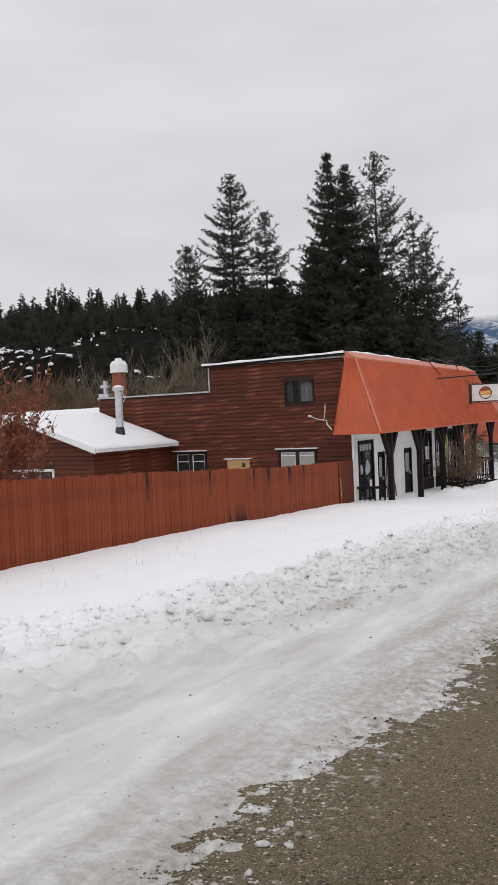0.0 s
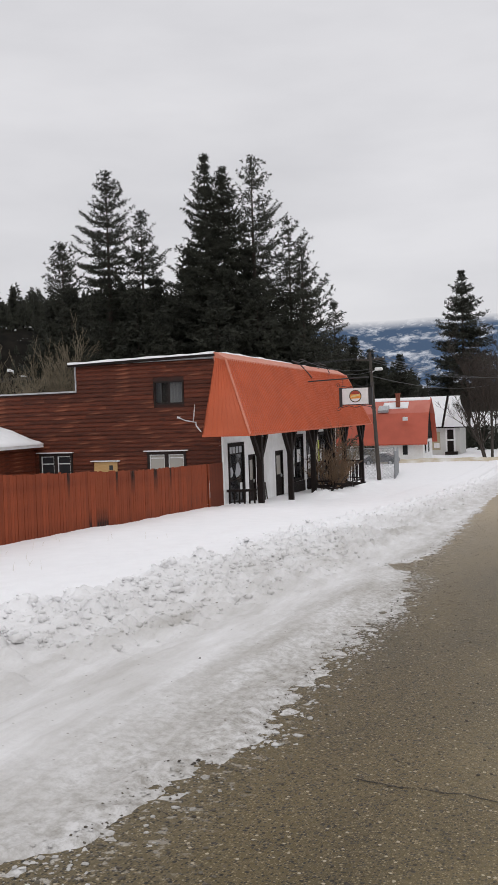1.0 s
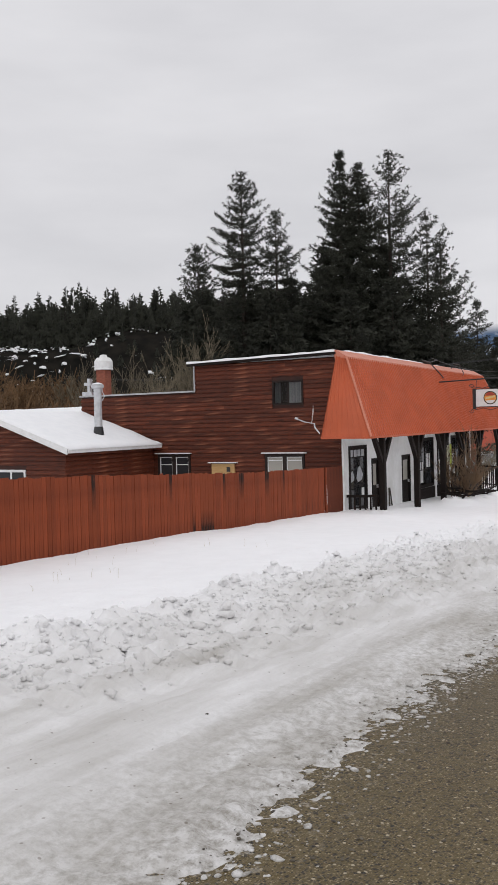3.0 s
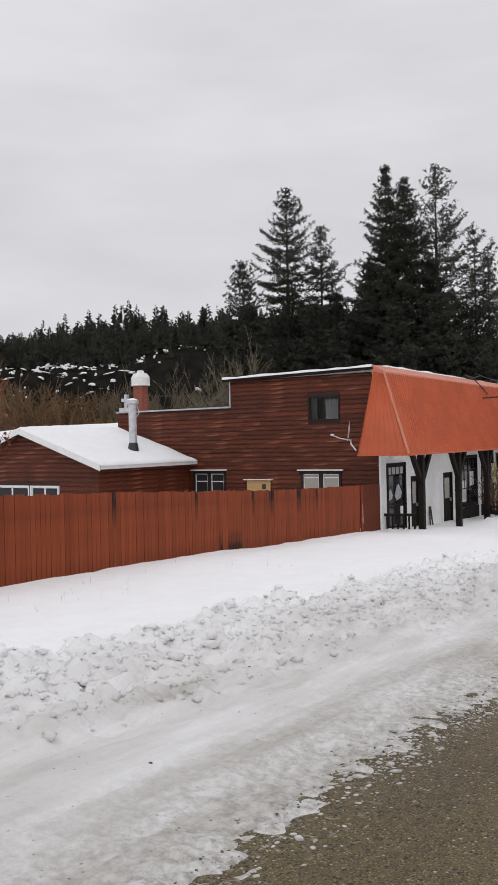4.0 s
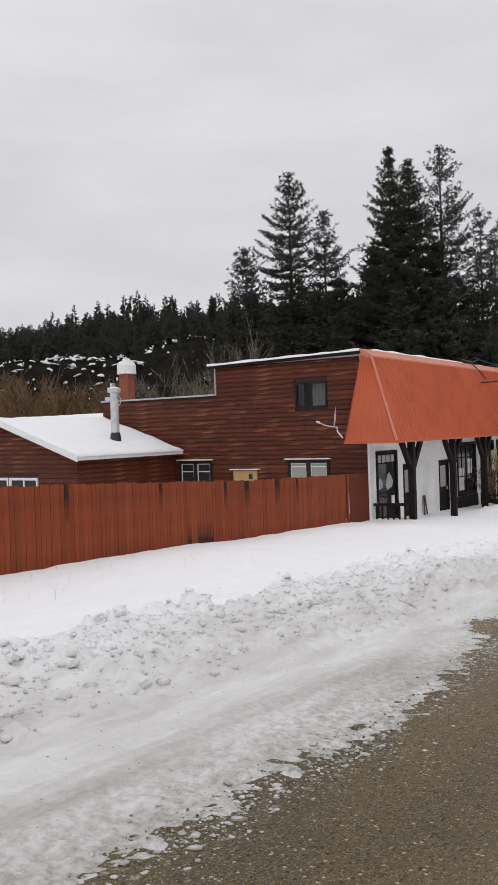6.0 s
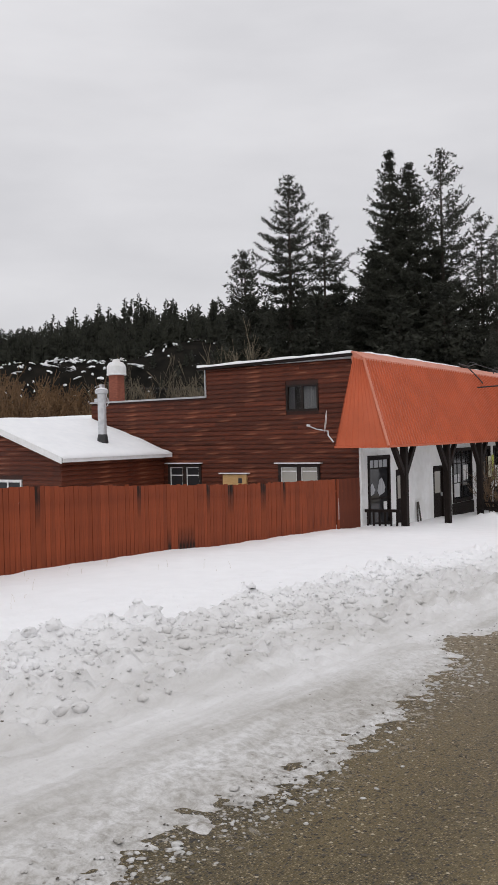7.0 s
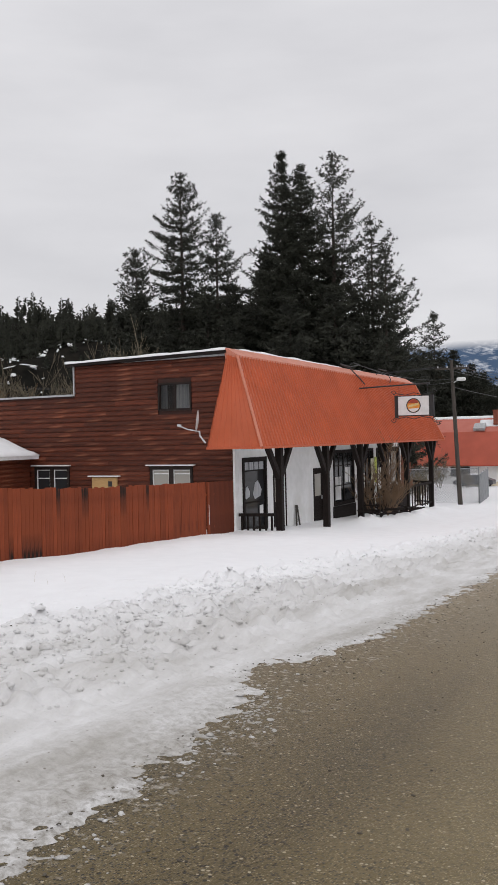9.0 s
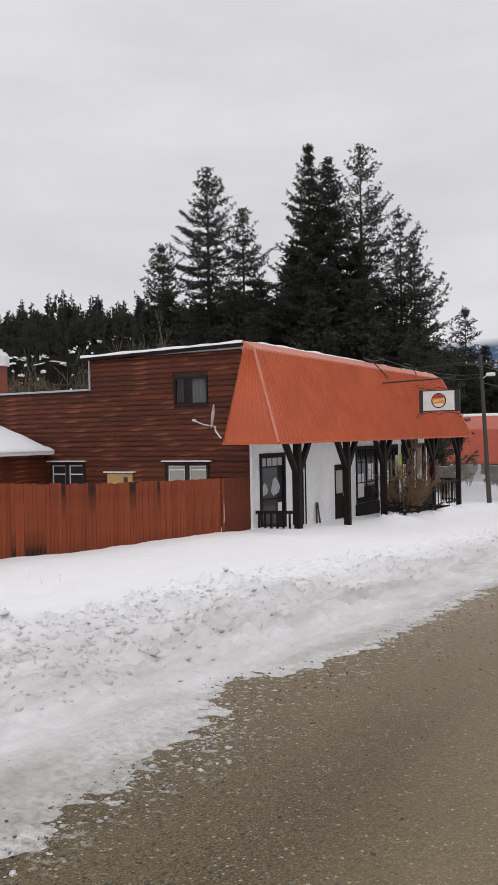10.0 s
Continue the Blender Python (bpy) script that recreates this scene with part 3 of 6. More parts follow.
def window(name, axis, plane, a0, a1, z0, z1, mats, parent, sashes=2, depth=0.1, bars=(), fr=0.06, muntins=0, label="", cross=0.0, gap=0.0):
    """A framed window: outer frame, then sashes with a pane each. axis 'x' faces -y, 'y' faces +x."""
    frame_mat, pane_mat = mats[:2]

    def bx(p0, p1, d0, d1, q0, q1):
        return (p0, p1, plane + d0, plane + d1, q0, q1) if axis == "x" else (plane - d1, plane - d0, p0, p1, q0, q1)

    f = part(name, boxes(bx(a0, a1, -0.04, depth, z1 - fr, z1), bx(a0, a1, -0.04, depth, z0, z0 + fr), bx(a0, a0 + fr, -0.04, depth, z0 + fr, z1 - fr), bx(a1 - fr, a1, -0.04, depth, z0 + fr, z1 - fr)), frame_mat, parent, label)
    w = (a1 - a0 - 2 * fr) / sashes
    for i in range(sashes):
        p, q = a0 + fr + i * w, a0 + fr + (i + 1) * w
        s = 0.035
        if gap:
            if i:
                part("mullion", boxes(bx(p - gap, p + gap, -0.035, depth, z0 + fr, z1 - fr)), frame_mat, f)
                p += gap
            else:
                q -= gap
        rows = [bx(p, q, 0, 0.05, z1 - fr - s, z1 - fr), bx(p, q, 0, 0.05, z0 + fr, z0 + fr + s), bx(p, p + s, 0, 0.05, z0 + fr + s, z1 - fr - s), bx(q - s, q, 0, 0.05, z0 + fr + s, z1 - fr - s)]
        for b in bars:
            rows.append(bx(p + s, q - s, 0.005, 0.04, b - 0.02, b + 0.02))
        for k in range(muntins):
            c = p + s + (q - p - 2 * s) * (k + 1) / (muntins + 1)
            rows.append(bx(c - 0.015, c + 0.015, 0.008, 0.038, max(z0 + fr + s, cross), z1 - fr - s))
        part("sash", boxes(*rows), frame_mat if len(mats) < 3 else mats[2], f)
        part("pane", boxes(bx(p + s, q - s, 0.03, 0.036, z0 + fr + s, z1 - fr - s)), pane_mat, f)
    return f


def curtain(x0, x1, z0, z1, y, parent, seed):
    bm = bmesh.new()
    n = 40
    top = [bm.verts.new((x0 + (x1 - x0) * i / n, y + 0.035 * math.sin(i * 1.25 + seed), z1)) for i in range(n + 1)]
    low = [bm.verts.new((x0 + (x1 - x0) * i / n, y + 0.05 * math.sin(i * 1.25 + seed + 0.3), z0)) for i in range(n + 1)]
    for i in range(n):
        bm.faces.new((low[i], low[i + 1], top[i + 1], top[i]))
    bmesh.ops.solidify(bm, geom=bm.faces[:], thickness=0.008)
    return part("curtain", bm, M_CURTAIN_SHEEN, parent, "grey-white net curtain", smooth=True)


M_CLEAR = bpy.data.materials.new("clear_window_glass")
M_CLEAR.use_nodes = True
_p = M_CLEAR.node_tree.nodes["Principled BSDF"]
_p.inputs["Transmission Weight"].default_value, _p.inputs["Roughness"].default_value, _p.inputs["IOR"].default_value = 1.0, 0.02, 1.25
M_FRAME_DARK = shade("dark_window_trim", (0.03, 0.02, 0.017), (0.02, 0.014, 0.012), 8, rough=0.6, spec=0.2)
up = window("upper_window", "x", WY, *UPWIN, (M_FRAME_DARK, M_CLEAR, M_FRAME_DARK), house, 2, fr=0.045, label="dark-framed sliding window with a white curtain")
curtain(-15.78, -15.06, 2.56, 3.46, WY + 0.09, up, 1)
curtain(-16.34, -16.1, 2.56, 3.46, WY + 0.12, up, 2)
for ob in up.children:
    ob.visible_shadow = not ob.name.startswith("pane")
# near-black panel added behind the glass as the darkness of the room
part("room_box", boxes((-17.2, -14.2, WY + 0.9, WY + 1.0, 2.2, 3.8)), M_FRAME_DARK, up)
w1 = window("ground_window", "x", WY, *WIN1, (M_FRAME_DARK, M_GLASS, M_WHITEPAINT), house, 2, bars=(0.02,), fr=0.1, gap=0.09, label="paired sash windows under a snow-dusted ledge")
w2 = window("ground_window", "x", WY, *WIN2, (M_FRAME_DARK, M_GLASS_PALE, M_WHITEPAINT), house, 2, bars=(0.2,), fr=0.1, gap=0.09, label="paired sash windows with pale-tinted panes")
for a, b, zz, host in ((-22.36, -20.48, 0.5, w1), (-16.94, -14.88, 0.49, w2)):
    part("ledge", boxes((a, b, WY - 0.16, WY - 0.02, zz, zz + 0.045)), M_WHITEPAINT, host)
hatch = part("hatch", boxes((-19.42, -18.28, WY - 0.1, WY - 0.01, -0.72, 0.06)), M_PLY, house, "yellow plywood hatch under a small ledge")
part("ledge", boxes((-19.55, -18.15, WY - 0.2, WY - 0.02, 0.09, 0.135)), M_WHITEPAINT, hatch)
part("vent_hole", boxes((-18.66, -18.48, WY - 0.115, WY - 0.1, -0.28, -0.08)), M_BLACK, hatch)

# chimney, box and conduit at the back corner
chim = part("chimney", boxes((-26.6, -26.08, 36.48, 37.0, 2.9, 4.62)), M_BRICKPAINT, house, "rust-brown square chimney", bevel=0.02)
bm = tube(bmesh.new(), [(-26.34, 36.75, 4.54), (-26.34, 36.75, 4.57), (-26.34, 36.75, 4.62), (-26.34, 36.75, 4.96), (-26.34, 36.75, 4.99), (-26.34, 36.75, 5.12), (-26.34, 36.75, 5.14)], [0.44, 0.465, 0.445, 0.445, 0.42, 0.34, 0.3], 18)
tube(bm, [(-26.34, 36.75, 5.12), (-26.34, 36.75, 5.27), (-26.34, 36.75, 5.29)], [0.2, 0.17, 0.1], 14)
part("chimney_cap", bm, M_WHITEPAINT, chim, "white galvanised chimney cap")
part("vent_box", boxes((-27.35, -26.75, 36.3, 36.9, 2.6, 3.5), (-27.1, -26.95, 36.4, 36.6, 3.5, 4.15), (-27.25, -26.85, 36.35, 36.6, 3.8, 3.95)), M_GALV, house, "grey metal vent box")

# street front
front_holes = [(35.9, 37.87, -2.0, 0.74), (38.46, 39.39, -2.15, 0.12), (42.42, 43.62, -2.2, 0.1), (44.75, 47.4, -1.7, 0.82), (48.1, 50.2, -1.7, 0.82), (50.7, 52.6, -1.7, 0.82), (53.0, 54.4, -2.2, 0.82)]
bm = bmesh.new()
wall_y(bm, FX - 0.2, FX, WY + 0.1, 54.9, -3.2, 1.3, front_holes)
front_wall = part("front_wall", bm, M_STUCCO, house, "white stucco street front with dark timber openings")
FR = (M_DARKWOOD, M_GLASS)
window("tall_window", "y", FX, 35.9, 37.87, -2.0, 0.74, FR, house, 1, bars=(0.25, -0.9), muntins=3, fr=0.14, cross=0.25)
for y0, y1, zt, zb in ((38.46, 39.39, 0.12, -2.15), (42.42, 43.62, 0.1, -2.2), (53.0, 54.4, 0.82, -2.2)):
    d = part("door", boxes((FX - 0.12, FX - 0.06, y0 + 0.08, y1 - 0.08, zb, zt - 0.08)), M_DARKWOOD, house, "dark timber door")
    part("door_frame", boxes((FX - 0.15, FX + 0.03, y0, y0 + 0.08, zb, zt), (FX - 0.15, FX + 0.03, y1 - 0.08, y1, zb, zt), (FX - 0.15, FX + 0.03, y0 + 0.08, y1 - 0.08, zt - 0.08, zt)), M_DARKWOOD, d)
    part("door_pane", boxes((FX - 0.06, FX - 0.05, y0 + 0.25, y1 - 0.25, zb + 1.1, zt - 0.25)), M_GLASS_PALE, d)
    part("handle", boxes((FX - 0.06, FX + 0.01, y1 - 0.2, y1 - 0.16, zb + 0.95, zb + 1.1)), M_GALV, d)
for y0, y1 in ((44.75, 47.4), (48.1, 50.2), (50.7, 52.6)):
    window("shop_window", "y", FX, y0, y1, -1.7, 0.82, FR, house, 2, bars=(0.1, -0.8), muntins=1, fr=0.12, cross=-0.8)
    part("sill_panel", boxes((FX, FX + 0.05, y0 - 0.1, y1 + 0.1, -2.35, -1.72)), M_DARKWOOD, house)
for y0, y1 in ((35.45, 35.6), (39.55, 39.62), (54.5, 54.62)):
    part("trim_board", boxes((FX, FX + 0.03, y0, y1, -2.3, 1.15)), M_DARKWOOD if y0 > 39 else M_WHITEPAINT, house)
# grey strip gives the upper lights their reflected paleness as colour
part("valance", boxes((FX - 0.029, FX - 0.025, 36.06, 37.7, 0.28, 0.58)), M_CURTAIN_SHEEN, house, "grey strip in the upper lights, imitating their reflection")
# pale blobs set in the pane imitate reflections of the snowy far side
for y0, y1, z0, z1 in ((36.75, 37.5, -0.85, -0.12), (36.1, 36.55, -0.8, -0.3)):
    yc, zc = (y0 + y1) / 2, (z0 + z1) / 2
    part("display", prism(bmesh.new(), [(FX - 0.029, yc + (y1 - y0) / 2 * q * math.cos(a), zc + (z1 - z0) / 2 * q * math.sin(a)) for a, q in zip([0.7 * i for i in range(9)], (1, 0.8, 1, 0.9, 0.7, 1, 1, 0.75, 0.95))], (0.004, 0, 0)), M_CURTAIN_SHEEN, house, "pale blob in the window pane, imitating a reflection")
# white patches behind the shop glass stand in for reflected snow and houses
for y0, y1, z0, z1 in ((45.0, 45.75, -1.45, -0.4), (46.3, 46.9, -0.7, 0.0), (48.4, 49.0, -1.2, -0.4), (51.0, 51.5, -1.3, -0.2)):
    part("paper_sign", boxes((FX - 0.029, FX - 0.024, y0, y1, z0, z1)), M_WHITEPAINT, house, "white patch in the shop window, imitating a reflection")
poster = part("notice", boxes((FX + 0.0, FX + 0.006, 37.25, 37.55, -1.45, -1.05)), M_WHITEPAINT, house, "white paper notice in the window")
part("banner", boxes((FX + 0.05, FX + 0.06, 50.3, 50.62, -0.9, 0.35)), shade("yellow_green_cloth", (0.62, 0.66, 0.12), (0.5, 0.55, 0.1), 5), house, "yellow-green cloth banner")
part("banner", boxes((FX + 0.05, FX + 0.06, 49.7, 50.2, -0.75, 0.3)), shade("pale_cream_cloth", (0.62, 0.6, 0.45), (0.5, 0.48, 0.36), 5), house, "pale cream cloth banner")
part("porch_deck", boxes((FX, -11.7, WY + 0.2, 51.2, -2.75, -2.36)), M_DARKWOOD, house)
part("porch_ceiling", boxes((FX, -11.75, WY - 0.2, 57.3, 1.16, 1.22)), M_WHITEPAINT, house)

# posts with paired braces
M_POST = M_DARKWOOD
for y in (36.05, 40.4, 44.4, 47.9, 51.3, 55.95):
    p = part("post", boxes((-12.02, -11.78, y - 0.12, y + 0.12, -3.0, 1.16)), M_POST, house, bevel=0.02)
    for s in (-1, 1):
        part("brace", prism(bmesh.new(), [(-11.98, y + s * 0.14, -0.02), (-11.98, y + s * 1.08, 1.16), (-11.98, y + s * 0.84, 1.16), (-11.98, y + s * 0.14, 0.28)], (0.16, 0, 0)), M_POST, p)
part("eave_beam", boxes((-12.02, -11.78, WY - 0.6, 57.2, 1.16, 1.3)), M_POST, house)


def railing(a, b, z_top, z_low, n, bar=0.042):
    a, b = Vector(a), Vector(b)
    r = thing("railing", (a.x, a.y, z_low), "black-stained timber porch railing", "railing", "porch railings")
    for name, zz, th in (("top_rail", z_top, 0.075), ("bottom_rail", z_low + 0.1, 0.05)):
        part(name, tube(bmesh.new(), [(a.x, a.y, zz), (b.x, b.y, zz)], th, 4), M_DARKWOOD, r)
    for i in range(n):
        c = a.lerp(b, (i + 0.5) / n)
        part("baluster", tube(bmesh.new(), [(c.x, c.y, z_low), (c.x, c.y, z_top)], bar, 4), M_DARKWOOD, r)
    return r


railing((-13.25, 35.5, 0), (-12.02, 35.85, 0), -1.26, -2.15, 6)
railing((-11.9, 51.5, 0), (-11.9, 55.8, 0), -1.22, -2.4, 9, 0.032)
railing((-13.2, 57.0, 0), (-12.0, 56.1, 0), -1.22, -2.4, 5, 0.032)
low_panel = tagged(part("porch_screen", boxes((-11.95, -11.85, 48.1, 51.1, -2.5, -1.3), (-12.0, -11.8, 48.05, 51.15, -1.3, -1.22)), M_DARKWOOD), "low dark timber screen between porch posts", "screen")

# mansard: ribbed metal on the street side and on the end
A0, A1 = (-12.88, 34.9, 4.28), (-12.88, 56.3, 4.28)
B0, B1 = (-11.6, 34.07, 1.15), (-11.6, 57.75, 1.15)


def ribbed(tl, tr, bl, br, n, height, out):
    """Sheet metal with n raised ribs running down the slope."""
    tl, tr, bl, br, out = Vector(tl), Vector(tr), Vector(bl), Vector(br), Vector(out).normalized()
    bm = bmesh.new()
    prof = [(0.0, 0), (0.36, 0), (0.44, 1), (0.58, 1), (0.66, 0)]
    cols = []
    for i in range(n):
        for f, h in prof:
            u = (i + f) / n
            o = out * height * h
            cols.append((bm.verts.new(tl.lerp(tr, u) + o), bm.verts.new(bl.lerp(br, u) + o)))
    cols.append((bm.verts.new(tr), bm.verts.new(br)))
    for a, b in zip(cols, cols[1:]):
        bm.faces.new((a[0], a[1], b[1], b[0]))
    # underside
    back = [bm.verts.new(p - out * 0.05) for p in (tl, tr, br, bl)]
    bm.faces.new(back)
    return bm


mans = part("mansard", ribbed(A0, A1, B0, B1, 96, 0.045, (3.13, 0, 1.28)), M_ROOF, house, "orange-red ribbed metal mansard roof")
TL, BL = (-13.42, 35.22, 4.56), (-13.68, 34.07, 1.15)
part("mansard_end", ribbed(TL, A0, BL, B0, 8, 0.018, (0, -3.2, 1.0)), M_ROOF, mans, "ribbed metal end slope")
part("mansard_end", ribbed(A1, (-13.42, 56.1, 4.56), B1, (-13.6, 57.75, 1.15), 8, 0.018, (0, 3.2, 1.0)), M_ROOF, mans)
part("cap_flashing", prism(bmesh.new(), [(-12.84, 34.88, 4.24), (-12.85, 34.87, 4.31), (-13.44, 35.16, 4.62), (-13.56, 35.2, 4.6), (-13.5, 35.2, 4.22)], (0, 21.3, 0)), M_ROOF_CAP, mans, "faded orange cap flashing")
part("hip_flashing", tube(bmesh.new(), [(-12.87, 34.88, 4.3), (-11.59, 34.05, 1.15)], 0.05, 6), M_ROOF_CAP, mans)
part("hip_flashing", tube(bmesh.new(), [(-12.87, 56.32, 4.3), (-11.59, 57.76, 1.15)], 0.05, 6), M_ROOF_CAP, mans)
part("eave_trim", boxes((-11.66, -11.56, 34.05, 57.78, 1.08, 1.16), (-13.68, -11.56, 34.03, 34.1, 1.08, 1.16)), M_ROOF, mans)
part("end_closure", prism(bmesh.new(), [TL, BL, (-13.55, WY, 1.15), (-13.42, WY, 4.5)], (0.04, 0, 0)), M_ROOF, mans)

tagged(snow_slab("roof_edge_snow", -13.75, -13.47, 36.5, 46.5, lambda x, y: 4.61, 0.085, None, 23, 4, 60, 0.6), "thin melting snow along the roof cap", "snow")

# ---- side shed with a snowy gable roof ----
shed = thing("side_shed", (-26.2, 32, -1.6), "low red-brown side wing with a snow-covered gable roof", "building")
SY, RX, RZ, EX, EZ = 29.3, -26.42, 2.45, -22.04, 0.94
YF = 28.92                     # front edge of the roof
slope = (RZ - EZ) / (EX - RX)
SWIN = (-28.3, -24.58, -0.8, 0.13)
bm = bmesh.new()
wall_x(bm, -30.2, -22.6, SY + 0.03, SY + 0.2, -1.8, 0.75, [SWIN])
prism(bm, [(-30.2, SY + 0.03, 0.75), (-22.6, SY + 0.03, 0.75), (-22.6, SY + 0.03, 1.02), (RX, SY + 0.03, RZ - 0.1), (-30.2, SY + 0.03, 1.02)], (0, 0.17, 0))
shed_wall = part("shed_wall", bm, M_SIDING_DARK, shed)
part("shed_side", boxes((-22.6, -22.5, SY + 0.03, WY - 0.06, -1.8, 1.0)), M_SIDING, shed)
z = -1.4
while z < RZ - 0.3:
    half = (RZ - 0.12 - z - ROW) / slope
    a, b = max(-30.2, RX - half), min(-22.5, RX + half)
    if b - a > 0.3:
        for p, q in holes_in_strip(a, b, z, z + ROW, [(SWIN[0] - 0.06, SWIN[1] + 0.06, SWIN[2] - 0.05, SWIN[3] + 0.06)]):
            ob = part("board", lap_board(q - p, ROW), M_SIDING, shed_wall)
            ob.location = (p, SY + 0.028, z)
    z += ROW
z = -1.4
while z < 0.75:
    ob = part("board", lap_board(WY - 0.1 - SY, ROW), M_SIDING, shed_wall)
    ob.matrix_basis = Matrix.Translation((-22.5, SY, z)) @ Matrix.Rotation(radians(90), 4, "Z")
    z += ROW
window("shed_window", "x", SY, -28.3, -26.24, SWIN[2], SWIN[3], (M_WHITEPAINT, M_GLASS), shed, 2, fr=0.07, label="white-framed sliding window")
window("shed_window", "x", SY, -26.18, -24.58, SWIN[2], SWIN[3], (M_WHITEPAINT, M_GLASS), shed, 2, fr=0.07)
part("window_mullion", boxes((-26.24, -26.18, SY - 0.03, SY + 0.1, SWIN[2], SWIN[3])), M_SIDING, shed)
for s in (-1, 1):
    e = RX + s * (EX - RX)
    part("roof_slope", prism(bmesh.new(), [(RX, YF, RZ), (e, YF, EZ), (e, YF, EZ - 0.1), (RX, YF, RZ - 0.1)], (0, WY - 0.06 - YF, 0)), M_DARKWOOD, shed)
    part("barge_board", prism(bmesh.new(), [(RX, YF - 0.04, RZ + 0.04), (e, YF - 0.04, EZ + 0.04), (e, YF - 0.04, EZ - 0.2), (RX, YF - 0.04, RZ - 0.2)], (0, 0.04, 0)), M_WHITEPAINT, shed, "white barge board")
part("eave_fascia", boxes((EX - 0.01, EX + 0.025, YF + 0.02, WY - 0.06, EZ - 0.15, EZ + 0.03)), M_WHITEPAINT, shed, "white eave fascia")
tagged(snow_slab("roof_snow", -30.75, EX + 0.06, YF + 0.02, WY - 0.06, lambda x, y: RZ + 0.01 - abs(x - RX) * slope, 0.1, None, 8, 60, 40), "smooth white snow blanket on the shed roof", "snow")
rear = thing("rear_wing", (-32, 38, -1.6), "low rear wing under a shallow snow-covered roof", "building")
part("wall", boxes((-37.4, -26.72, 36.2, 36.35, -1.9, 2.28), (-37.4, -37.25, 36.35, 40.1, -1.9, 2.28)), M_SIDING, rear)
part("roof", prism(bmesh.new(), [(-37.6, 35.98, 2.28), (-37.6, 40.3, 2.84), (-37.6, 40.3, 2.74), (-37.6, 35.98, 2.18)], (10.9, 0, 0)), M_DARKWOOD, rear)
tagged(snow_slab("roof_snow", -37.55, -26.75, 36.0, 40.25, lambda x, y: 2.285 + 0.13 * (y - 35.98), 0.09, None, 12, 50, 20), "smooth white snow on the rear wing's shallow roof", "snow")
flue = thing("flue_pipe", (-23.36, 32.5, 1.3), "grey metal flue pipe with a snow-capped rain hat", "flue pipe")
part("pipe", tube(bmesh.new(), [(-23.36, 32.5, 1.3), (-23.36, 32.5, 3.42)], 0.17, 16), M_GALV, flue, smooth=False)
part("collar", tube(bmesh.new(), [(-23.36, 32.5, 1.4), (-23.36, 32.5, 1.72), (-23.36, 32.5, 1.8)], [0.24, 0.2, 0.175], 16), M_BLACK, flue, "black roof collar")
bm = tube(bmesh.new(), [(-23.36, 32.5, 3.42), (-23.36, 32.5, 3.46), (-23.36, 32.5, 3.58), (-23.36, 32.5, 3.6)], [0.2, 0.27, 0.27, 0.2], 16)
part("rain_hat", bm, M_GALV, flue)
part("snow_cap", tube(bmesh.new(), [(-23.36, 32.5, 3.6), (-23.36, 32.5, 3.64), (-23.36, 32.5, 3.68)], [0.25, 0.2, 0.07], 12), M_SNOW_CLEAN, flue)
for dx in (0.27,):
    part("strap", tube(bmesh.new(), [(-23.2, 32.6, 3.6), (-23.19, 32.6, 3.3), (-23.1, 32.65, 3.1), (-23.2, 32.6, 2.9)], 0.02, 5), M_GALV, flue)

# ---- board fence ----
fence = thing("board_fence", (-12.97, 22, -1.2), "tall red-brown stained board fence with dark weathered streaks", "fence")


def fence_board(h, w):
    return boxes((-0.011, 0.011, -w / 2, w / 2, 0, h))


def fence_top(y):
    return float(np.interp(y, [6, 13.8, 15.4, 19.4, 22.6, 26.8, 32, 36], [1.3, 0.86, 0.78, 0.61, 0.45, 0.22, 0.07, -0.05]))


rnd = random.Random(9)
BW = 0.142
y = 10.0
while y < 30.7:
    t = fence_top(y) + rnd.uniform(-0.02, 0.02)
    low = float(lot_z(y)) - 0.25
    stain = abs(y - 24.3) < 0.36 or abs(y - 23.6) < 0.1
    drip = min(abs(y - q) for q in (19.2, 22.5, 25.3, 26.4, 28.1, 29.3)) < 0.09
    ob = part("board", fence_board(t - low, BW - 0.008), M_FENCE_STAIN if stain else M_FENCE_DRIP if drip else M_FENCE, fence)
    ob.matrix_basis = Matrix.Translation((-12.97 + rnd.choice((-0.004, 0.0, 0.004)), y, low)) @ Matrix.Rotation(rnd.uniform(-0.004, 0.004), 4, "X")
    y += BW
for i in range(4):
    yy = 30.92 + i * 0.5
    ob = part("panel", fence_board(fence_top(yy) + 2.0, 0.496), M_FENCE, fence, "smooth red-brown plywood panel")
    ob.location = (-12.98 + 0.006 * (i % 2), yy, -2.0)
for i in range(5):
    yy = 33.02 + i * 0.455
    ob = part("panel", fence_board(fence_top(yy) + 2.1, 0.452), M_FENCE_DARK, fence, "smooth dark plywood return panel")
    ob.location = (-13.0 - 0.06 * i, yy, -2.1)
for zz in (0.25, 1.3):
    part("rail", tube(bmesh.new(), [(-13.03, y0, float(lot_z(y0)) + zz) for y0 in (10, 14, 18, 22, 26, 30, 33.3)], 0.045, 4), M_FENCE, fence)
y = 10.2
while y < 34:
    part("post", boxes((-13.13, -13.03, y - 0.05, y + 0.05, float(lot_z(y)) - 0.3, fence_top(y) - 0.1)), M_FENCE, fence)
    y += 2.4
part("peeled_streak", prism(bmesh.new(), [(-12.905, 32.75, -1.35), (-12.905, 32.78, -1.3), (-12.905, 32.785, -0.9), (-12.905, 32.765, -0.6)], (0.004, 0, 0)), M_WHITEPAINT, fence, "pale peeled streak")
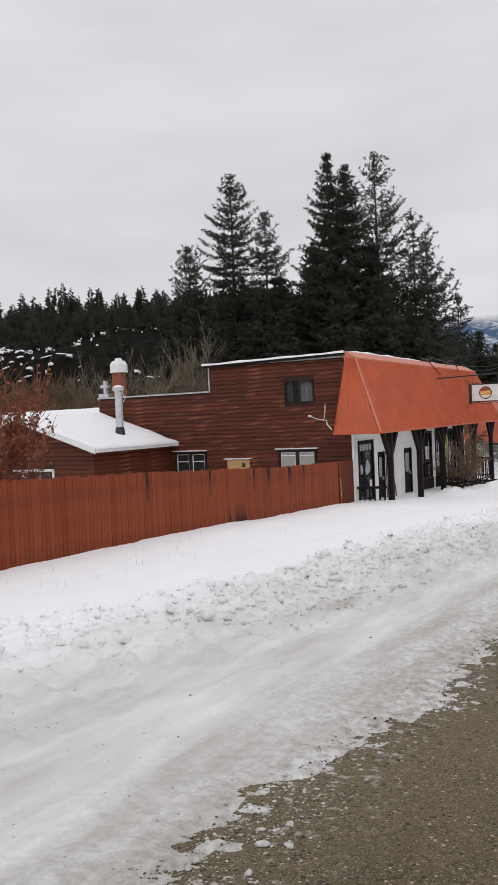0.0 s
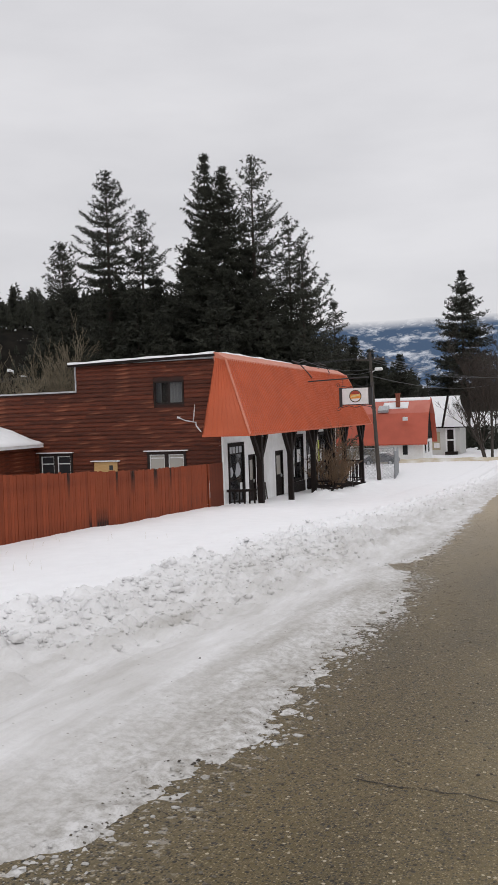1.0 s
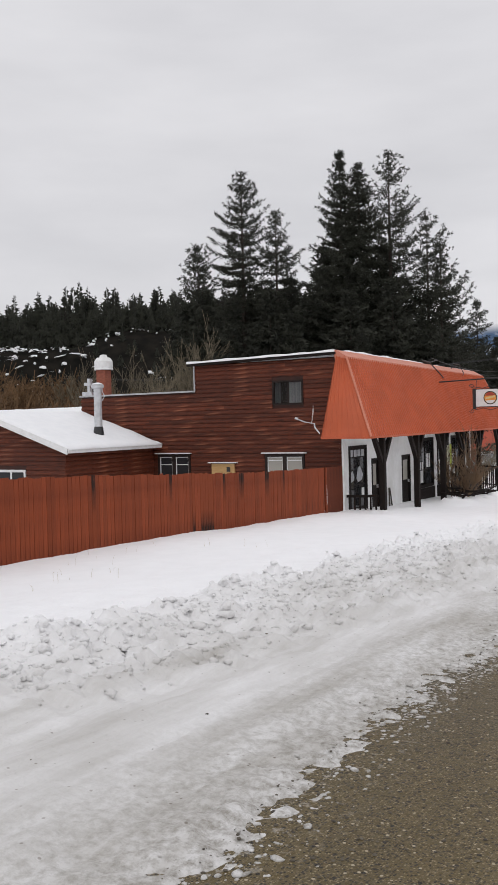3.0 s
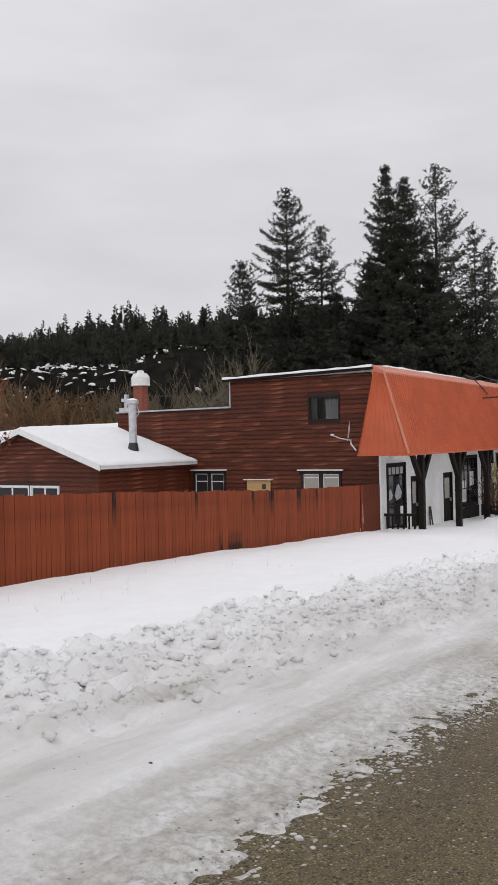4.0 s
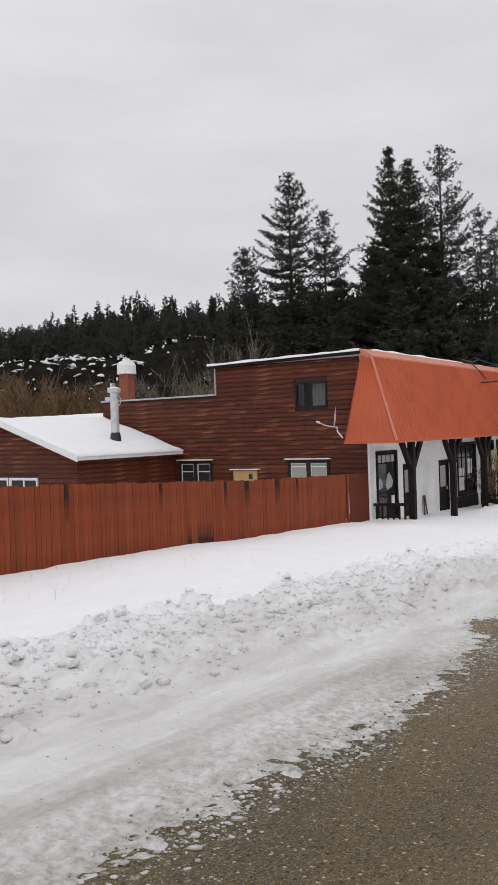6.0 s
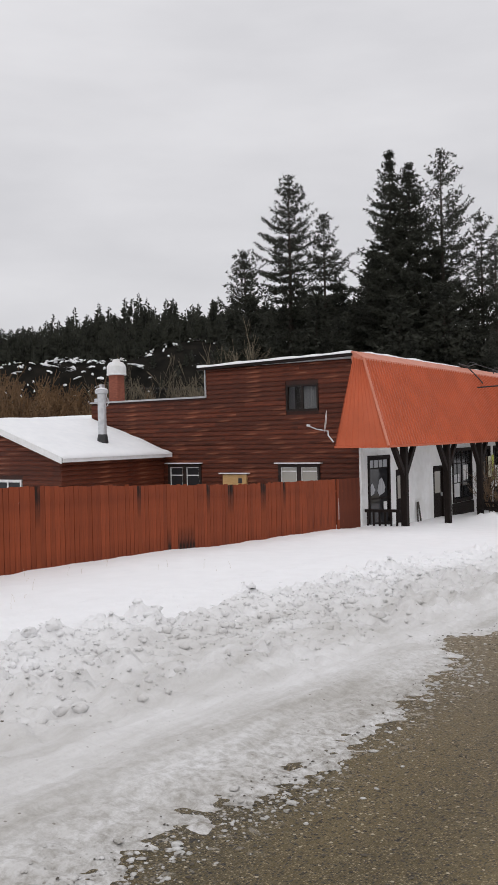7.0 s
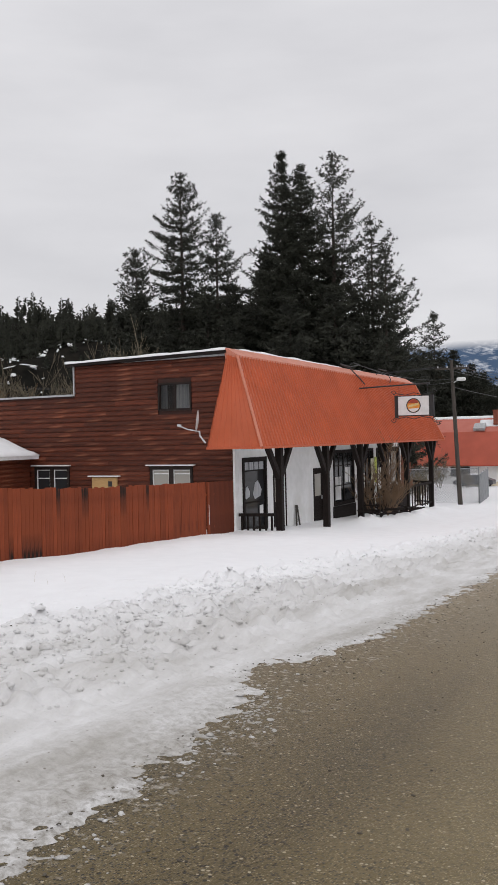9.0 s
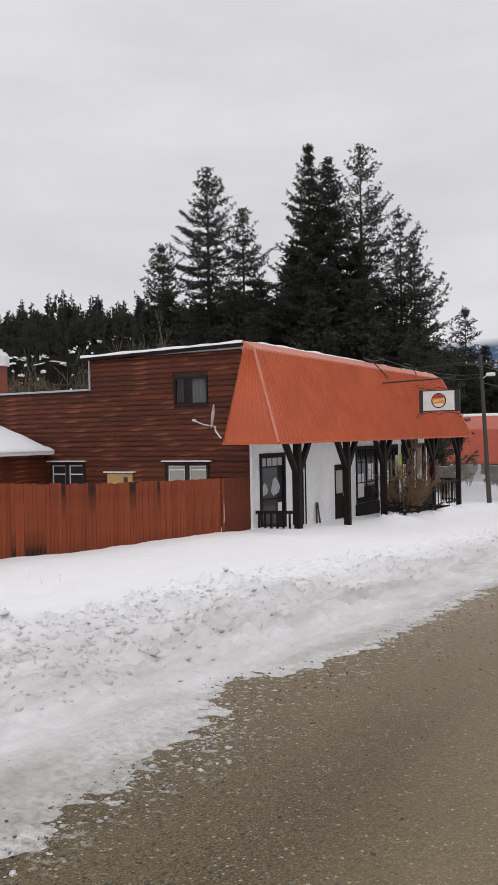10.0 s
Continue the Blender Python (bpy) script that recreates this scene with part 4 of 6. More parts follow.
part("end_post", boxes((-12.95, -12.91, 32.71, 32.83, -1.95, fence_top(32.7))), M_FENCE, fence, "pale-streaked end post")
# ---- trees ----
M_BARK = shade("dark_bark", (0.06, 0.045, 0.035), (0.035, 0.027, 0.022), 5, (3, 3, 0.6), 0.9, bump=0.6, bump_scale=10)
M_NEEDLE = shade("dark_fir_needles", (0.03, 0.032, 0.02), (0.017, 0.019, 0.012), 0.6, rough=0.8, bump=0)
M_NEEDLE_AIRY = shade("grey_green_fir_needles", (0.04, 0.042, 0.029), (0.023, 0.025, 0.018), 0.6, rough=0.8, bump=0)
M_TWIG = shade("grey_brown_twigs", (0.2, 0.165, 0.11), (0.11, 0.09, 0.06), 2, rough=0.9, bump=0)
M_BRUSH = shade("brown_brush_twigs", (0.17, 0.095, 0.042), (0.095, 0.054, 0.026), 0.8, rough=0.9, bump=0)
M_RUST_TWIG = shade("rust_red_twigs", (0.28, 0.09, 0.045), (0.16, 0.05, 0.03), 1.5, rough=0.9, bump=0)


def conifer(seed, height, crown, whorls, per, sprays, gaps=0.15, lop=0.0, lop_to=0.0, fine=1.0, bend=0.0, upturn=0.5):
    """Trunk and crown of a fir in its own metres. crown: (share of the height, reach) pairs; each branch carries side twigs,
    and all of them carry tufts of narrow needle sprays. lop: how much longer the branches are towards the azimuth lop_to."""
    g = np.random.default_rng(seed)
    at, reach = [c[0] for c in crown], [c[1] for c in crown]
    first = at[0]
    W, G, P, D = [], [], [], []
    step = 0.24 * fine
    for k in range(whorls):
        f = min(0.995, first + (1 - first) * (k + g.uniform(0, 1.0)) / whorls)
        z0 = height * f
        R = float(np.interp(f, at, reach)) * g.uniform(0.72, 1.15)
        turn = g.uniform(0, 6.2832)
        for j in range(per):
            if g.random() < gaps:
                continue
            az = turn + 6.2832 * (j + g.uniform(-0.3, 0.3)) / per
            L = max(0.3, R * g.uniform(0.55, 1.12) * (1 + lop * math.cos(az - lop_to)))
            lift = 0.6 * max(0.0, f - 0.7) / 0.3 + g.uniform(-0.12, 0.22) - 0.3 * (1 - f)
            curl = upturn * g.uniform(0.4, 1.1) * (0.35 + 0.65 * f)
            d = np.array((math.cos(az), math.sin(az), 0.0))
            s = np.array((-d[1], d[0], 0.0))
            root = np.array((bend * f * f, 0, z0))
            n = max(2, int(L / step))
            sway = g.uniform(-0.18, 0.18) * L

            def along(t):
                t = np.asarray(t)[:, None]
                return root + d * (L * t) + s * (sway * t * t) + np.array((0, 0, 1.0)) * (L * (lift * t - 0.2 * np.sin(3.1416 * t) * (1 - f) + curl * t ** 3 * 0.5))

            t = np.linspace(0.22, 1.0, n)
            pts = along(t)
            b = len(W)
            w = 0.018 + 0.011 * L
            tip, mid = pts[-1], along([0.5])[0]
            up = np.array((0, 0, w))
            W.extend([tuple(root + s * w), tuple(root - s * w), tuple(root + up), tuple(mid + s * w * 0.6), tuple(mid - s * w * 0.6), tuple(mid + up * 0.6), tuple(tip)])
            for q in ((0, 1, 4, 3), (1, 2, 5, 4), (2, 0, 3, 5), (3, 4, 6), (4, 5, 6), (5, 3, 6)):
                G.append(tuple(b + i for i in q))
            dirs = np.gradient(pts, axis=0)
            P.append(pts)
            D.append(dirs / (np.linalg.norm(dirs, axis=1)[:, None] + 1e-9))
            for q in range(0, n, 2):
                for sd in (-1, 1):
                    if g.random() < gaps:
                        continue
                    l = (0.36 * L * (1.08 - t[q]) + 0.28 * fine) * g.uniform(0.5, 1.15)
                    e = d * g.uniform(0.5, 1.0) + s * sd + np.array((0, 0, g.uniform(-0.35, 0.25)))
                    e /= np.linalg.norm(e)
                    m = max(1, int(l / (step * 1.25)))
                    h = (np.arange(m) + g.uniform(0.4, 1.0)) / m
                    P.append(pts[q] + e * (l * h)[:, None] + np.array((0, 0, 0.18)) * (l * h * h)[:, None])
                    D.append(np.repeat(e[None], m, 0))
    # leader shoots
    h = np.linspace(height * 0.93, height, max(4, int(height * 0.07 / step * 0.8)))
    P.append(np.stack([bend * (h / height) ** 2, 0 * h, h], 1))
    D.append(np.repeat(np.array([[0, 0, 1.0]]), len(h), 0))
    P, D = np.repeat(np.concatenate(P), sprays, 0), np.repeat(np.concatenate(D), sprays, 0)
    N = len(P)
    base = P + g.normal(0, 0.075 * fine, (N, 3))
    way = D * 0.75 + g.normal(0, 0.55, (N, 3)) + np.array((0, 0, -0.06))
    way /= np.linalg.norm(way, axis=1)[:, None] + 1e-9
    side = np.cross(way, g.normal(0, 1, (N, 3)))
    side /= np.linalg.norm(side, axis=1)[:, None] + 1e-9
    size = g.uniform(0.13, 0.36, (N, 1)) * fine
    wide = g.uniform(0.03, 0.075, (N, 1)) * fine
    V = np.stack([base - side * wide, base + side * wide, base + way * size], 1).reshape(-1, 3)
    F = np.arange(3 * N).reshape(-1, 3)
    bm = tube(bmesh.new(), [(bend * t * t, 0, height * t) for t in (0, 0.1, 0.3, 0.55, 0.8, 0.99)], [height * q for q in (0.0165, 0.0135, 0.0105, 0.007, 0.0035, 0.0006)], 8)
    me = bpy.data.meshes.new("branches")
    me.from_pydata(W, [], G)
    bm.from_mesh(me)
    bpy.data.meshes.remove(me)
    return bm, V.tolist(), F.tolist()


def fir(at, label, needles, group="", **kw):
    root = thing("fir_tree", (0, 0, 0), label, "tree", group)
    bm, V, F = conifer(**kw)
    part("trunk", bm, M_BARK, root)
    raw("crown", V, F, needles, root)
    root.matrix_basis = at
    return root


TALL = "tall dark evergreen fir standing behind the roadhouse"
AIRY = "tall thin-crowned fir, sky showing through its branches"
BACK = "tall firs behind"
COLUMN = ((0.08, 4.0), (0.5, 3.9), (0.68, 3.7), (0.8, 3.1), (0.9, 2.0), (0.95, 1.1), (1, 0.3))
CONE = ((0.04, 6.6), (0.3, 6.2), (0.5, 5.2), (0.7, 3.7), (0.82, 2.4), (0.92, 1.2), (0.97, 0.55), (1, 0.15))
LEAN = 0.5
fa = fir(pose(-45.2, 85, -3.4), TALL, M_NEEDLE, BACK, seed=1, height=31.9, crown=COLUMN, whorls=58, per=6, sprays=7, gaps=0.2)
fa2 = fir(pose(-41.7, 86, -3.4), AIRY, M_NEEDLE_AIRY, BACK, seed=2, height=27.4, crown=((0.08, 4.0), (0.5, 3.9), (0.65, 3.2), (0.8, 2.4), (0.92, 1.3), (1, 0.3)), whorls=52, per=6, sprays=7, gaps=0.25, upturn=0.8)
fb = fir(pose(-32.0, 85.3, -3.4), TALL, M_NEEDLE, BACK, seed=3, height=30.6, crown=CONE, whorls=74, per=7, sprays=8, gaps=0.06, lop=0.12, lop_to=3.6)
fb2 = fir(pose(-33.4, 84.0, -3.4), TALL, M_NEEDLE, BACK, seed=4, height=31.9, crown=((0.04, 5.6), (0.4, 4.6), (0.6, 3.2), (0.78, 1.9), (0.9, 1.1), (0.96, 0.5), (1, 0.15)), whorls=68, per=7, sprays=8, gaps=0.08, lop=0.2, lop_to=3.6)
fc = fir(pose(-29.2, 86.4, -3.4), AIRY, M_NEEDLE_AIRY, BACK, seed=5, height=31.6, crown=((0.08, 5.6), (0.5, 4.8), (0.7, 3.6), (0.82, 2.7), (0.92, 1.6), (1, 0.4)), whorls=54, per=6, sprays=7, gaps=0.32, lop=0.15, lop_to=LEAN, upturn=1.1)
fc2 = fir(pose(-25.6, 87.0, -3.5), AIRY, M_NEEDLE_AIRY, BACK, seed=6, height=25.0, crown=((0.06, 5.8), (0.45, 5.2), (0.65, 3.8), (0.82, 2.2), (0.94, 1.1), (1, 0.35)), whorls=48, per=6, sprays=7, gaps=0.32, lop=0.3, lop_to=LEAN, upturn=1.2)
fc3 = fir(pose(-24.0, 86.0, -3.5), AIRY, M_NEEDLE_AIRY, BACK, seed=16, height=22.0, crown=((0.05, 3.1), (0.3, 3.0), (0.5, 2.7), (0.75, 2.0), (0.92, 1.1), (1, 0.3)), whorls=42, per=6, sprays=7, gaps=0.34, lop=0.25, lop_to=LEAN, upturn=1.2)
fs = fir(pose(-51.2, 85.5, -3.4), AIRY, M_NEEDLE_AIRY, BACK, seed=7, height=24.8, crown=((0.08, 3.2), (0.6, 3.0), (0.8, 2.3), (0.92, 1.3), (1, 0.35)), whorls=54, per=7, sprays=7, gaps=0.2, upturn=0.9)
fd = fir(pose(-39.2, 160.0, -4.8), "slim dark fir at the edge of the woods", M_NEEDLE, BACK, seed=8, height=27.6, crown=((0.05, 5.6), (0.4, 4.6), (0.7, 3.2), (0.85, 1.9), (0.95, 0.8), (1, 0.2)), whorls=36, per=6, sprays=6, gaps=0.15, fine=1.6)
ff = fir(pose(-17.2, 172, -4.8), "broad dark fir beyond the white house", M_NEEDLE, seed=9, height=32.7, crown=((0.05, 10.0), (0.35, 8.2), (0.55, 6.4), (0.75, 3.8), (0.9, 1.6), (1, 0.2)), whorls=46, per=7, sprays=7, gaps=0.08, fine=1.7, upturn=0.3)
low = fir(pose(-43, 78, -3.5), "dense dark fir, low among the tall ones", M_NEEDLE, "lower firs behind", seed=10, height=15, crown=((0.03, 3.9), (0.4, 3.1), (0.7, 1.9), (0.9, 0.8), (1, 0.3)), whorls=36, per=6, sprays=7, gaps=0.04, fine=1.25)
# lower firs that close the view behind the roof
rnd = random.Random(21)
for x, y, k in ((-53, 92, 0.5), (-56, 88, 0.52), (-50.5, 82, 0.56), (-47, 80, 0.6), (-39.5, 80, 0.58), (-37, 88, 0.74), (-36.5, 79, 0.5), (-31, 80, 0.55), (-27.5, 82, 0.58), (-25.5, 84, 0.5), (-25.5, 91, 0.5), (-50, 96, 0.62), (-58, 98, 0.58), (-33, 95, 0.75), (-29, 78, 0.42), (-42, 90, 0.66), (-46, 92, 0.62), (-33.4, 150, 0.58), (-35.6, 147, 0.53), (-31, 152, 0.51), (-28.6, 150, 0.46), (-38, 145, 0.55), (-26.2, 154, 0.48)):
    c = copy_thing(low, pose(x, y, -3.5, rz=rnd.uniform(0, 360)) @ Matrix.Diagonal((k * 2.2, k * 2.2, k * 2.1, 1)))
    tagged(c, "dense dark fir, low among the tall ones", "tree", "lower firs behind")

# ---- wooded hill with a snow-streaked cliff ----
HD, HR = Vector((-0.57, 0.82, 0)).normalized(), Vector((0.82, 0.57, 0)).normalized()


def hill_height(u, d):
    """u: along the hill, d: away from the street."""
    ridge = np.interp(u, [-260, -120, -66, -20, 0, 40, 75, 120, 300], [8, 20, 25, 29.5, 31.5, 33, 17, 6, 4])
    t = np.clip((d - 120) / 105, 0, 1)
    rise = np.where(t < 0.55, 0.45 * t, np.where(t < 0.72, 0.2475 + (t - 0.55) * 2.8, 0.7235 + (t - 0.72) * 0.987))
    return -5.5 + (ridge + 5) * rise + np.clip(t * 3, 0, 1) * (3.5 * fbm(u * 0.04, d * 0.04, 101, 4) + 1.4 * fbm(u * 0.2, d * 0.2, 105, 3))


def hill_point(u, d):
    return HR * u + HD * d + Vector((0, 0, float(hill_height(np.array(u, float), np.array(d, float)))))


us, ds = np.arange(-260, 301, 3.0), np.concatenate([np.arange(105, 260, 2.5), np.arange(260, 620, 40)])
V, F = [], []
hh = hill_height(*np.meshgrid(us, ds))
for j, d in enumerate(ds):
    for i, u in enumerate(us):
        V.append((HR.x * u + HD.x * d, HR.y * u + HD.y * d, float(hh[j, i])))
nu = len(us)
for j in range(len(ds) - 1):
    for i in range(nu - 1):
        a = j * nu + i
        F.append((a, a + 1, a + nu + 1, a + nu))
M_HILL = shade("dark_rock_and_brush_with_snow", (0.008, 0.008, 0.007), (0.018, 0.016, 0.013), 0.4, rough=0.95, bump=0.6, bump_scale=2, spec=0.05)
n_, k_ = M_HILL.node_tree.nodes, M_HILL.node_tree.links
_p = n_["Principled BSDF"]
_src = _p.inputs["Base Color"].links[0].from_socket
_co = n_.new("ShaderNodeTexCoord")
_mp = n_.new("ShaderNodeMapping")
_mp.inputs["Scale"].default_value = (0.1, 0.1, 0.5)
k_.new(_co.outputs["Object"], _mp.inputs["Vector"])
_nz = n_.new("ShaderNodeTexNoise")
_nz.inputs["Scale"].default_value, _nz.inputs["Detail"].default_value, _nz.inputs["Roughness"].default_value = 1.5, 9, 0.8
k_.new(_mp.outputs["Vector"], _nz.inputs["Vector"])
_mr = n_.new("ShaderNodeMapRange")
_mr.inputs["From Min"].default_value, _mr.inputs["From Max"].default_value = 0.63, 0.66
k_.new(_nz.outputs["Fac"], _mr.inputs["Value"])
_mx = n_.new("ShaderNodeMix")
_mx.data_type = "RGBA"
_mx.inputs["B"].default_value = (0.75, 0.76, 0.78, 1)
_sz = n_.new("ShaderNodeSeparateXYZ")
k_.new(_co.outputs["Object"], _sz.inputs["Vector"])
_bd = n_.new("ShaderNodeMapRange")
_bd.inputs["From Min"].default_value, _bd.inputs["From Max"].default_value = 9.0, 15.0
k_.new(_sz.outputs["Z"], _bd.inputs["Value"])
_ml = n_.new("ShaderNodeMath")
_ml.operation = "MULTIPLY"
k_.new(_mr.outputs["Result"], _ml.inputs[0])
k_.new(_bd.outputs["Result"], _ml.inputs[1])
k_.new(_ml.outputs["Value"], _mx.inputs["Factor"])
k_.new(_src, _mx.inputs["A"])
k_.new(_mx.outputs["Result"], _p.inputs["Base Color"])
hill = tagged(raw("hillside", V, F, M_HILL, smooth=True), "dark wooded hillside with a snow-streaked rock band", "hill", kind="structure")


def small_conifer(V, F, p, h, w, r, n=26):
    """A far conifer: a thin stem and short, slightly drooping sprays in loose tiers."""
    i = len(V)
    V.extend([(p.x - 0.12, p.y, p.z), (p.x + 0.12, p.y, p.z), (p.x, p.y, p.z + h)])
    F.append((i, i + 1, i + 2))
    gap = r.uniform(0.1, 0.35)
    for k in range(n):
        f = gap + (1 - gap) * ((k + r.random()) / n) ** 0.9
        L = (w * (1 - f) ** 0.62 * r.uniform(0.45, 1.15) + 0.12)
        a = r.uniform(0, 6.2832)
        dx, dy, dz = math.cos(a) * L, math.sin(a) * L, L * r.uniform(-0.25, 0.45)
        z = p.z + h * f
        t = 0.1 + 0.16 * L
        k0 = r.uniform(0.15, 0.45)
        i = len(V)
        V.extend([(p.x + dx * k0, p.y + dy * k0, z + t), (p.x + dx * k0 * 0.4, p.y + dy * k0 * 0.4, z - t * 1.3), (p.x + dx, p.y + dy, z + dz)])
        F.append((i, i + 1, i + 2))


def woods(name, label, spots, seed, needles, n=26):
    r = random.Random(seed)
    V, F = [], []
    for p, h in spots:
        small_conifer(V, F, p, h, h * r.uniform(0.25, 0.4), r, n)
    return tagged(raw(name, V, F, needles), label, "forest", kind="stuff")


rnd = random.Random(31)
spots = []
for i in range(1500):
    u = rnd.uniform(-150, 100)
    d = rnd.uniform(200, 250)
    tall = float(fbm(np.array(u * 0.09), np.array(d * 0.03), 141, 3))
    if tall < -0.12 and rnd.random() < 0.6:
        continue
    spots.append((hill_point(u, d) - Vector((0, 0, 0.8)), rnd.uniform(1.7, 4.0) + (rnd.random() < 0.12 + 0.35 * max(0, tall)) * rnd.uniform(1.5, 5.5)))
for i in range(1300):
    u, d = rnd.uniform(-150, 100), rnd.uniform(122, 172)
    spots.append((hill_point(u, d) - Vector((0, 0, 0.8)), rnd.uniform(3.0, 5.5)))
for i in range(160):
    u, d = rnd.uniform(-150, 100), rnd.uniform(172, 197)
    if float(fbm(np.array(u * 0.08), np.array(d * 0.12), 151, 3)) > -0.1:
        spots.append((hill_point(u, d) - Vector((0, 0, 0.8)), rnd.uniform(1.8, 4.0)))
for i in range(900):
    u, d = rnd.uniform(-150, 100), rnd.uniform(200, 208)
    if rnd.random() < 0.9:
        spots.append((hill_point(u, d) - Vector((0, 0, 0.8)), rnd.uniform(4, 8)))
for i in range(600):
    u, d = rnd.uniform(-150, 100), rnd.uniform(198, 222)
    spots.append((hill_point(u, d) - Vector((0, 0, 0.8)), rnd.uniform(2.0, 5.0)))
for u, d, h in ((-14.5, 212, 8.6), (-14.0, 212, 8.0), (-12.5, 213, 6.8), (-16.5, 213, 6.5), (-7.6, 212, 9.4), (-7.5, 212, 9.0), (2.0, 212, 8.6), (2.2, 212, 8.2), (-1.5, 213, 7.2), (5.5, 212, 7.4), (8.0, 213, 7.8), (-34.5, 212, 7.2), (-32.5, 213, 7.6), (-31.8, 212, 6.6), (-24.5, 212, 7.6), (-24.0, 212, 7.2), (-21.5, 213, 6.8), (-44.0, 212, 6.8), (-42.5, 213, 6.2), (-50.5, 212, 6.6), (-28.3, 213, 6.8)):
    for twice in range(2):
        spots.append((hill_point(u, d) - Vector((0, 0, 0.8)), h * (1 - 0.04 * twice)))
woods("hill_forest", "dense dark conifers along the hill's crest and slope", spots, 32, M_NEEDLE, 60)
# snow lying on the ledges of the rock band
rnd = random.Random(35)
V, F = [], []
made = 0
while made < 135:
    u, d = rnd.gauss(-24, 24), 203 - abs(rnd.gauss(0, 8))
    if float(fbm(np.array(u * 0.07), np.array(d * 0.25), 161, 3)) < rnd.uniform(-0.12, 0.3):
        continue
    made += 1
    c = hill_point(u, d) - HD * rnd.uniform(0.6, 1.6)
    wide, tall = min(1.9, 0.16 + rnd.expovariate(2.8)), rnd.uniform(0.1, 0.42)
    i, k = len(V), 9
    for zz, q in ((-0.5, 1.0), (0.35, 0.85)):
        for j in range(k):
            a = 6.2832 * j / k
            e = q * rnd.uniform(0.5, 1.3)
            p = c + HR * (wide * e * math.cos(a)) + HD * (0.5 * e * math.sin(a)) + Vector((0, 0, tall * (zz + rnd.uniform(-0.6, 0.4)) + 0.3 * wide * e * math.cos(a) * math.sin(u * 7)))
            V.append(tuple(p))
    V.append(tuple(c + Vector((0, 0, tall))))
    for j in range(k):
        F.append((i + j, i + (j + 1) % k, i + k + (j + 1) % k, i + k + j))
        F.append((i + k + j, i + k + (j + 1) % k, i + 2 * k))
tagged(raw("snow_ledges", V, F, M_SNOW_CLEAN, smooth=True), "patches of snow on the ledges of the dark rock band", "snow", kind="stuff")
spots = []
for i in range(420):
    y = rnd.uniform(185, 300)
    x = rnd.uniform(-110, 55)
    spots.append((Vector((x, y, -5.3)), rnd.uniform(9, 17)))
woods("valley_forest", "far dark conifer belt beyond the houses", spots, 33, M_NEEDLE, 44)


# ---- bare shrubs ----
def grow(bm, p, d, length, radius, depth, r, spread, n=4, lift=0.15, least=0.006):
    pts, rad = [p], [radius]
    k = 3
    for i in range(k):
        d = (d + Vector((r.uniform(-1, 1), r.uniform(-1, 1), r.uniform(-0.6, 1) + lift)) * 0.16).normalized()
        p = p + d * (length / k)
        pts.append(p)
        rad.append(max(least, radius * (1 - 0.4 * (i + 1) / k)))
    tube(bm, pts, rad, 3)
    if depth:
        for j in range(n):
            q = pts[1 + r.randrange(k)]
            e = (d + Vector((r.uniform(-1, 1), r.uniform(-1, 1), r.uniform(-0.5, 0.9))) * spread).normalized()
            grow(bm, q, e, length * r.uniform(0.5, 0.8), max(least, radius * 0.55), depth - 1, r, spread, n, lift, least)


def shrub(name, at, label, category, material, seed, stems, height, depth, spread=0.8, radius=0.03, lean=0.5, n=4, group="", least=0.006, leaves=0, leaf=0.05):
    r = random.Random(seed)
    bm = bmesh.new()
    for i in range(stems):
        a = r.uniform(0, 6.2832)
        d = Vector((math.cos(a) * lean, math.sin(a) * lean, 1)).normalized()
        grow(bm, Vector((math.cos(a) * 0.25, math.sin(a) * 0.25, -0.1)), d, height * r.uniform(0.35, 0.55), radius * r.uniform(0.7, 1.2), depth, r, spread, n, 0.15, least)
    tips = [v.co.copy() for v in bm.verts]
    for i in range(leaves):
        c = r.choice(tips)
        d = Vector((r.uniform(-1, 1), r.uniform(-1, 1), r.uniform(-1, 0.6))).normalized()
        s = d.orthogonal().normalized() * leaf * 0.5
        bm.faces.new([bm.verts.new(q) for q in (c, c + d * leaf * 0.6 + s, c + d * leaf * 1.3, c + d * leaf * 0.6 - s)])
    me = bpy.data.meshes.new(name)
    bm.to_mesh(me)
    bm.free()
    me.materials.append(material)
    ob = new(name, me)
    ob.matrix_basis = at
    return tagged(ob, label, category, group)


willow = shrub("bare_tree", pose(-38.6, 68.5, -3), "bare grey-brown deciduous tree behind the low wing", "tree", M_TWIG, 41, 7, 10.5, 4, 0.6, 0.09, 0.3, 4, "bare trees behind", least=0.016)
rnd = random.Random(43)
for x, y, k in ((-45, 60.4, 0.74), (-43.4, 61.4, 0.78), (-41.6, 62.6, 0.74), (-40, 64.2, 0.8), (-57, 51.7, 0.88), (-55.3, 53, 0.76), (-47, 66, 0.8), (-44.5, 67.5, 0.86), (-49.5, 64.5, 0.82), (-42.2, 66.5, 0.84)):
    copy_thing(willow, pose(x, y, -3, rz=rnd.uniform(0, 360)) @ Matrix.Diagonal((k, k, k, 1)))
brush = shrub("brown_thicket", pose(-58, 56, -2.5), "rust-brown leafless thicket at the foot of the hill", "shrub", M_BRUSH, 44, 12, 8.0, 3, 0.8, 0.06, 0.6, 4, "thickets", least=0.028, leaves=1500, leaf=0.16)
